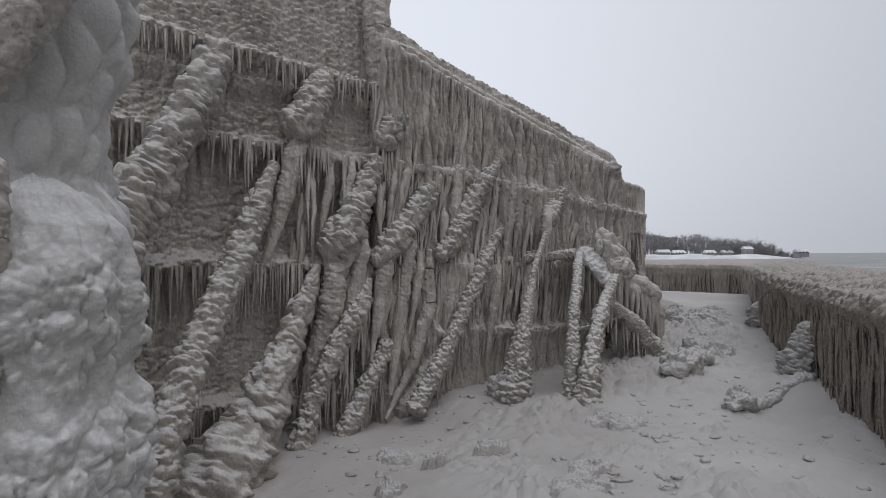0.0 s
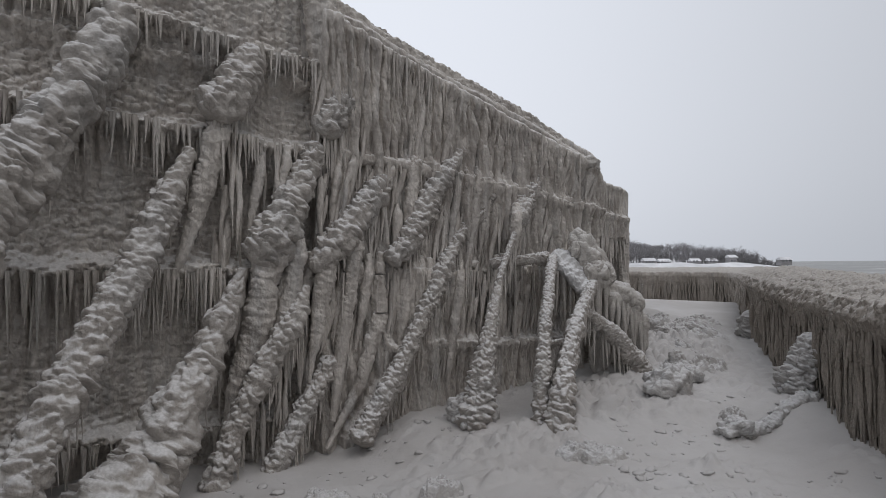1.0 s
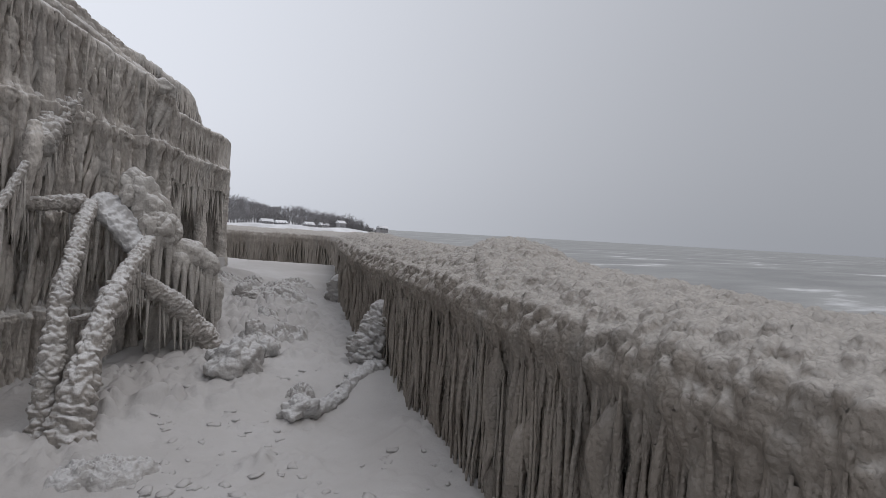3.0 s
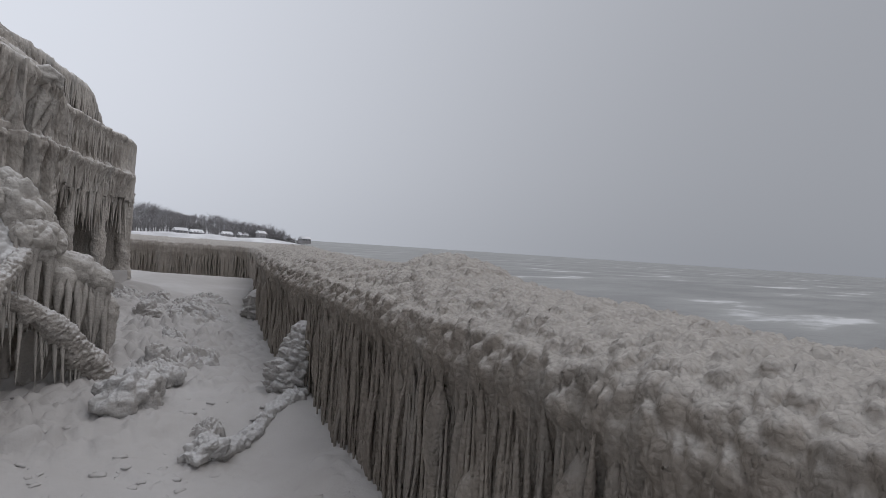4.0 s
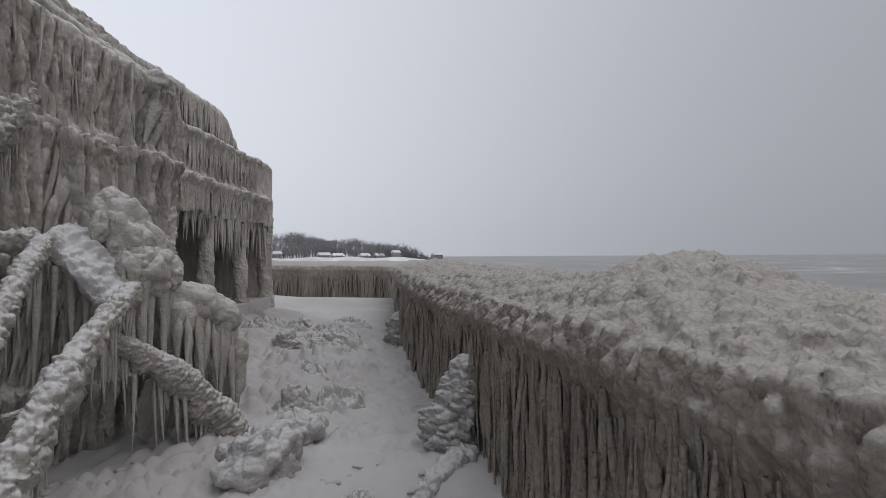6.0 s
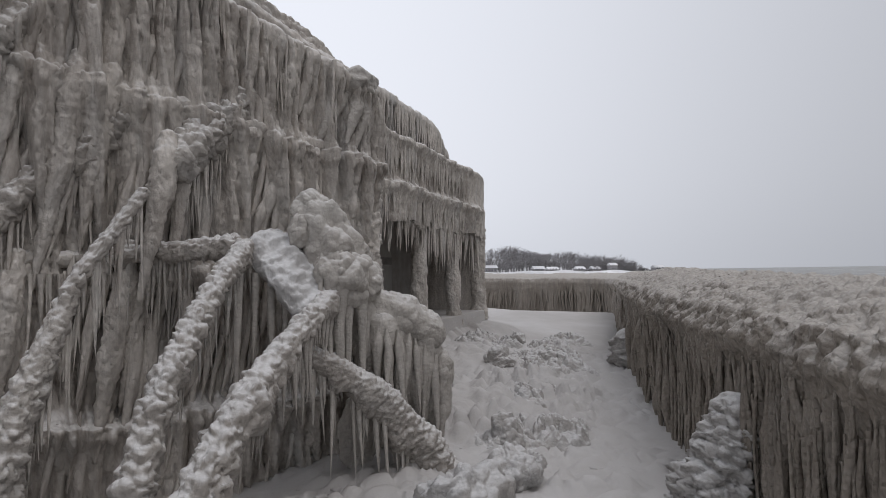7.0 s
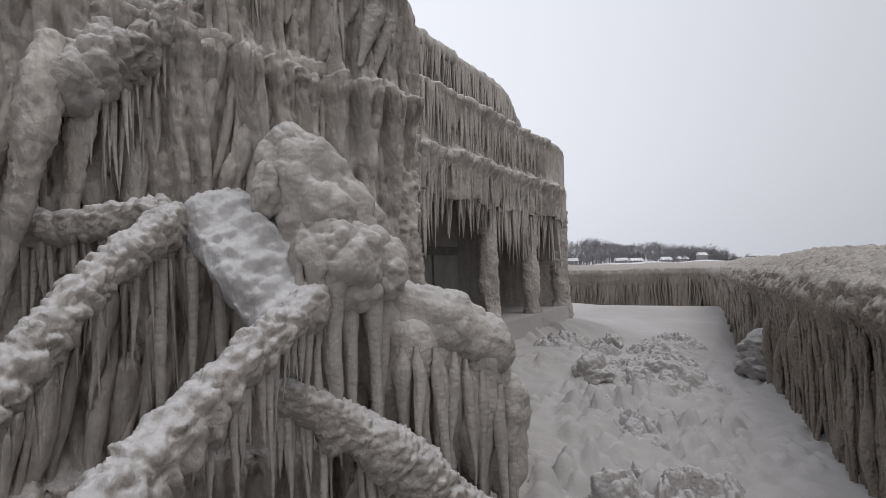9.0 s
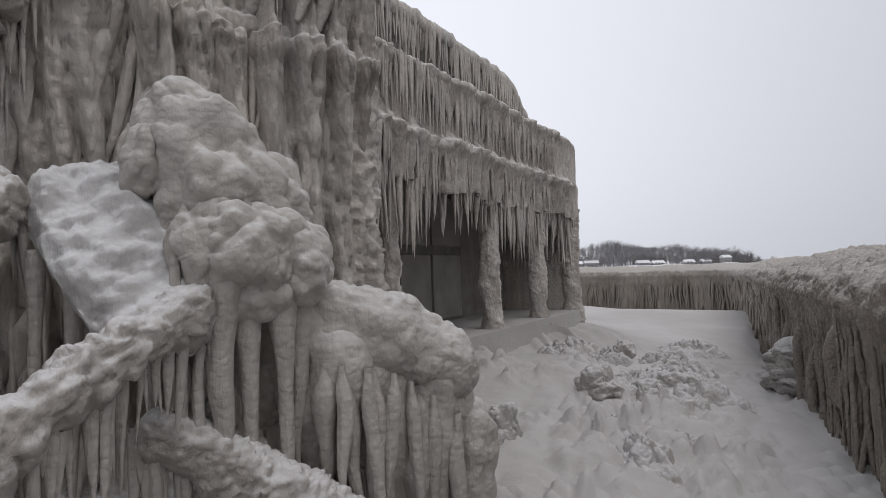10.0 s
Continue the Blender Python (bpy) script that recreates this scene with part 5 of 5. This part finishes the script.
# ---- foreground mass at the start: iced post and hump ----
def build_foreground():
    at = (-1.9, 2.75, -0.1)
    ob = thing("iced_tree_stump", "great ice-smothered stump and leaning limbs capped with snow", "ice", at=at)
    zz = np.r_[np.linspace(2.08, 1.85, 24), np.linspace(1.845, 0.02, 190), -0.3]
    an = np.linspace(0, 2 * math.pi, 260, endpoint=False)
    Z, A = np.meshgrid(zz, an, indexing="ij")
    shift = Z + 0.10 * smooth(1.9 - Z, 0, 0.4) * (vnoise(np.cos(A) * 1.8, np.sin(A) * 1.8, Z * 0.5, 14) + 0.5 * vnoise(np.cos(A) * 5, np.sin(A) * 5, Z * 3, 15))
    R = np.interp(shift, [-0.3, 0.5, 0.88, 1.00, 1.12, 1.27, 1.45, 1.62, 1.80, 1.95, 2.05, 2.08], [0.60, 0.56, 0.53, 0.485, 0.47, 0.505, 0.52, 0.49, 0.41, 0.27, 0.11, 0.004])
    R = R * (1 + 0.16 * smooth(2.05 - Z, 0, 0.3) * vnoise(np.cos(A) * 1.6, np.sin(A) * 1.6, Z * 1.3, 4))
    x, y = np.cos(A), np.sin(A)
    R = R * np.interp(Z, [0.2, 1.1, 1.5], [0.80, 0.87, 0.96]) + np.interp(shift, [0.75, 0.95, 1.05, 1.25, 1.45, 1.75], [1, 0.35, 0.35, 1, 0.9, 0.15]) * (0.045 * nodules(A * 4 + 0.5 * vnoise(A * 4, Z * 4, 0, 8), Z * 7, 0, 5) + 0.022 * nodules(A * 10 + 0.6 * vnoise(A * 7, Z * 9, 0, 18), Z * 13, 0, 6) + 0.006 * nodules(A * 24, Z * 30, 0, 16)) + 0.035 * fbm(A * 2.2, Z * 3.2, 0, 7, 4) - 0.02
    V = np.stack([-2.08 + 1.05 * R * x, 2.78 + R * y, Z], -1)
    part("hump", rel(sheet("hump", V, white_snow, True, True), at), ob, "two-tiered hump of glazed ice with snow shelves")
    zz = np.linspace(1.0, 3.8, 230)
    Z, A = np.meshgrid(zz, an, indexing="ij")
    C = np.interp(Z, [1.0, 1.8, 2.05, 2.4, 2.65, 3.0, 3.8], [-2.25, -2.20, -2.28, -2.30, -2.22, -2.16, -2.10])
    R = np.interp(Z, [1.0, 1.8, 2.05, 2.4, 2.65, 3.0, 3.8], [0.40, 0.40, 0.37, 0.40, 0.44, 0.44, 0.42])
    x, y = np.cos(A), np.sin(A)
    R = R * (1 + 0.13 * fbm(x * 1.5, y * 1.5, Z * 1.6, 61, 3)) + 0.055 * nodules(A * 2.6 + 0.4 * vnoise(A * 3, Z * 4, 0, 62), Z * 3.4, 0, 63) + 0.03 * nodules(A * 7 + 0.5 * vnoise(A * 5, Z * 6, 0, 66), Z * 8, 0, 64) * smooth(vnoise(A * 1.5, Z * 1.5, 0, 65), -0.2, 0.5)
    R = R * np.sqrt(np.clip(1 - (np.clip(Z - 3.35, 0, 1) / 0.452) ** 2, 0, 1))
    part("trunk", rel(sheet("trunk", np.stack([C + R * x, 2.95 + R * y, Z], -1), white_snow, True, False), at), ob, "smooth upright trunk of pale ice")
    limbs = [
             [(-2.02, 2.38, 0.9, 0.09), (-1.99, 2.36, 1.3, 0.10), (-1.98, 2.36, 1.75, 0.09), (-1.96, 2.40, 2.1, 0.06)],
             [(-2.15, 2.42, 2.25, 0.09), (-1.95, 2.45, 2.55, 0.10), (-1.70, 2.5, 2.95, 0.10), (-1.5, 2.55, 3.3, 0.10)]]
    for k, rows in enumerate(limbs):
        part("limb", rel(crusted("limb", rows, brace_ice, 41 + k, 0.9, 0.22, 60, 0.010, 0.0, True, 1.0, 0.0), at), ob)


build_foreground()


# ---- rubble and small things on the snow ----
def on_snow(x, y, dz=0.0):
    return (x, y, float(ground_z(x, y)) + dz)


RUBBLE = [(2.62, 6.88, 0.25, 0.17, 0.22, 0.35, 11), (3.55, 8.15, 0.40, 0.22, 0.18, 0.6, 12), (3.55, 9.0, 0.30, 0.2, 0.16, 0.2, 13), (4.3, 10.2, 0.45, 0.3, 0.2, 0.4, 14), (3.1, 8.0, 0.25, 0.2, 0.14, 0.9, 15),
          (2.90, 6.05, 0.15, 0.12, 0.10, 0.2, 16), (1.50, 5.6, 0.24, 0.16, 0.07, 0.1, 17), (0.30, 5.1, 0.14, 0.10, 0.06, 0.4, 18), (0.88, 4.1, 0.20, 0.14, 0.06, 0.0, 19), (-0.17, 4.9, 0.10, 0.08, 0.10, 0.0, 20),
          (0.62, 6.45, 0.20, 0.18, 0.22, 0.3, 21), (0.50, 6.55, 0.16, 0.15, 0.16, 0.3, 22), (4.6, 11.3, 0.4, 0.25, 0.18, 0.3, 23), (3.9, 11.8, 0.3, 0.25, 0.15, 0.3, 24)]
RUBBLE += [(4.12, 10.45, 0.35, 0.25, 0.12, 0.3, 31), (3.6, 9.5, 0.30, 0.22, 0.10, 0.8, 32), (4.7, 11.1, 0.40, 0.25, 0.14, 0.1, 33), (5.4, 12.5, 0.45, 0.3, 0.16, 0.5, 34), (3.05, 6.4, 0.16, 0.12, 0.10, 0.5, 35), (-0.5, 4.35, 0.10, 0.08, 0.05, 0.5, 36), (-0.56, 5.2, 0.16, 0.12, 0.07, 0.2, 37), (1.0, 4.45, 0.18, 0.13, 0.06, 0.7, 38)]


_r = np.random.default_rng(27)
for _k in range(18):
    _y = 7.3 + 4.6 * _r.random()
    _a = 0.10 + 0.14 * _r.random()
    RUBBLE.append((3.45 + 0.40 * (_y - 8.8) + 0.38 * float(_r.normal()), _y, _a, 0.7 * _a, 0.10 + 0.07 * _r.random(), float(_r.random() * 3), 51 + _k))


def heap(name, size, turn, mat, seed):
    """A low heap of crumbly frozen lumps that sinks into the snow at its rim."""
    a, b, c = size
    q = np.linspace(0.0, 1.15, 60)
    w = np.linspace(0, 2 * math.pi, 130, endpoint=False)
    Q, W = np.meshgrid(q, w, indexing="ij")
    rim = 1 + 0.30 * vnoise(np.cos(W) * 1.4 + seed, np.sin(W) * 1.4, 0, seed) + 0.18 * vnoise(np.cos(W) * 3.5, np.sin(W) * 3.5 + seed, 0, seed + 1)
    x, y = Q * np.cos(W) * rim * a, Q * np.sin(W) * rim * b
    wx, wy = x + 0.03 * vnoise(x * 14, y * 14, seed, 3), y + 0.03 * vnoise(x * 14 + 5, y * 14, seed, 4)
    lumps = nodules(wx * 8 + seed, wy * 8, 0, seed)
    z = c * np.clip(1 - Q * Q, -0.4, 1) * (0.35 + 0.75 * lumps) + 0.022 * nodules(wx * 20, wy * 20 + seed, 0, seed + 2) + 0.012 * nodules(x * 50, y * 50, 0, seed + 3) - 0.10 * smooth(Q, 0.7, 1.15)
    co, si = math.cos(turn), math.sin(turn)
    return sheet(name, np.stack([co * x - si * y, si * x + co * y, z], -1), mat, True)


for x, y, a, b, c, turn, seed in RUBBLE:
    p = on_snow(x, y, 0.02)
    if seed in (11, 16, 21, 22) or (seed > 50 and seed % 2):
        me = blob("ice_chunk", (0, 0, 0.25 * c), (a * 0.95, b * 0.95, c), rubble_ice, seed, 0.10, 0.035, turn, 0.5, 70, 0.35)
    else:
        me = heap("ice_chunk", (a * 1.2, b * 1.2, c * 0.85), turn, rubble_ice, seed)
    ob = part("ice_chunk", me)
    ob.location = p
    tagged(ob, "knobbly snow-dusted chunk of ice lying on the snow", "ice chunk", "ice chunks on the snow")

p = on_snow(3.86, 6.62)
ob = part("iced_stump", rel(crusted("iced_stump", [(p[0] - 0.10, p[1], p[2] - 0.1, 0.21), (p[0] - 0.02, p[1], p[2] + 0.18, 0.18), (p[0] + 0.06, p[1], p[2] + 0.40, 0.13), (p[0] + 0.11, p[1], p[2] + 0.62, 0.065)], rubble_ice, 91, 0.45, 0.5, 60, 0.010, 0, True, 1.0, 0.0), p))
ob.location = p
tagged(ob, "leaning cone-shaped stump crusted with ice by the shore wall", "stump")
p = on_snow(5.55, 10.75)
ob = part("iced_post", rel(crusted("iced_post", [(p[0], p[1], p[2] - 0.1, 0.24), (p[0], p[1], p[2] + 0.3, 0.19), (p[0], p[1], p[2] + 0.5, 0.11)], rubble_ice, 93, 0.4, 0.5, 36, 0.016, 0, True, 1.0, 0.0), p))
ob.location = p
tagged(ob, "squat ice-crusted post against the shore wall", "post")
p = on_snow(3.4, 6.3)
ob = part("buried_log", rel(crusted("buried_log", [(*on_snow(2.95, 6.05, 0.0), 0.06), (*on_snow(3.3, 6.2, -0.02), 0.065), (*on_snow(3.6, 6.36, -0.02), 0.075), (*on_snow(3.9, 6.45, 0.0), 0.08)], rubble_ice, 95, 1.0, 0.8, 40, 0.012, 0), p))
ob.location = p
tagged(ob, "half-buried log under a ridge of crusted snow", "log")


def build_clods():
    """Crumbs of broken crust scattered over the trodden strip."""
    rng = np.random.default_rng(15)
    ico = bmesh.new()
    bmesh.ops.create_icosphere(ico, subdivisions=2, radius=1.0)
    base = np.array([v.co[:] for v in ico.verts])
    tri = np.array([[v.index for v in f.verts] for f in ico.faces])
    ico.free()
    vs, fs, n = [], [], 0
    for k in range(3200):
        y = 2.8 + 9.5 * rng.random() ** 1.15
        x = 0.33 * y - 0.6 + 1.35 * rng.normal()
        if fbm(x * 0.9, y * 0.9, 0, 77, 2) < -0.1 or (x - 2.0) ** 2 + (y - 3.0) ** 2 < 0.5:
            continue
        q = (np.array((x, y)) - ORIGIN) @ OUT
        if q < 0.5 or x > 0.42 * y + 1.35:
            continue
        r = 0.008 + 0.030 * rng.random() ** 2.5
        b = base * (1 + 0.6 * vnoise(base[:, 0] * 1.7 + k, base[:, 1] * 1.7, base[:, 2] * 1.7, 3)[:, None])
        a = rng.random() * 6.28
        b = np.stack([b[:, 0] * 1.5 * math.cos(a) - b[:, 1] * math.sin(a), b[:, 0] * 1.5 * math.sin(a) + b[:, 1] * math.cos(a), b[:, 2] * 0.5], 1) * r
        b += (x, y, float(ground_z(x, y)) + 0.055 * float(fbm(x * 0.9, y * 0.9, 0, 3, 3)) + 0.25 * r)
        vs.append(b)
        fs.append(tri + n)
        n += len(b)
    ob = part("snow_crumbs", mesh_from("snow_crumbs", np.concatenate(vs), np.concatenate(fs), snow_ground))
    tagged(ob, "crumbs of broken snow crust strewn over the trodden snow", "snow crumbs", kind="stuff")


build_clods()
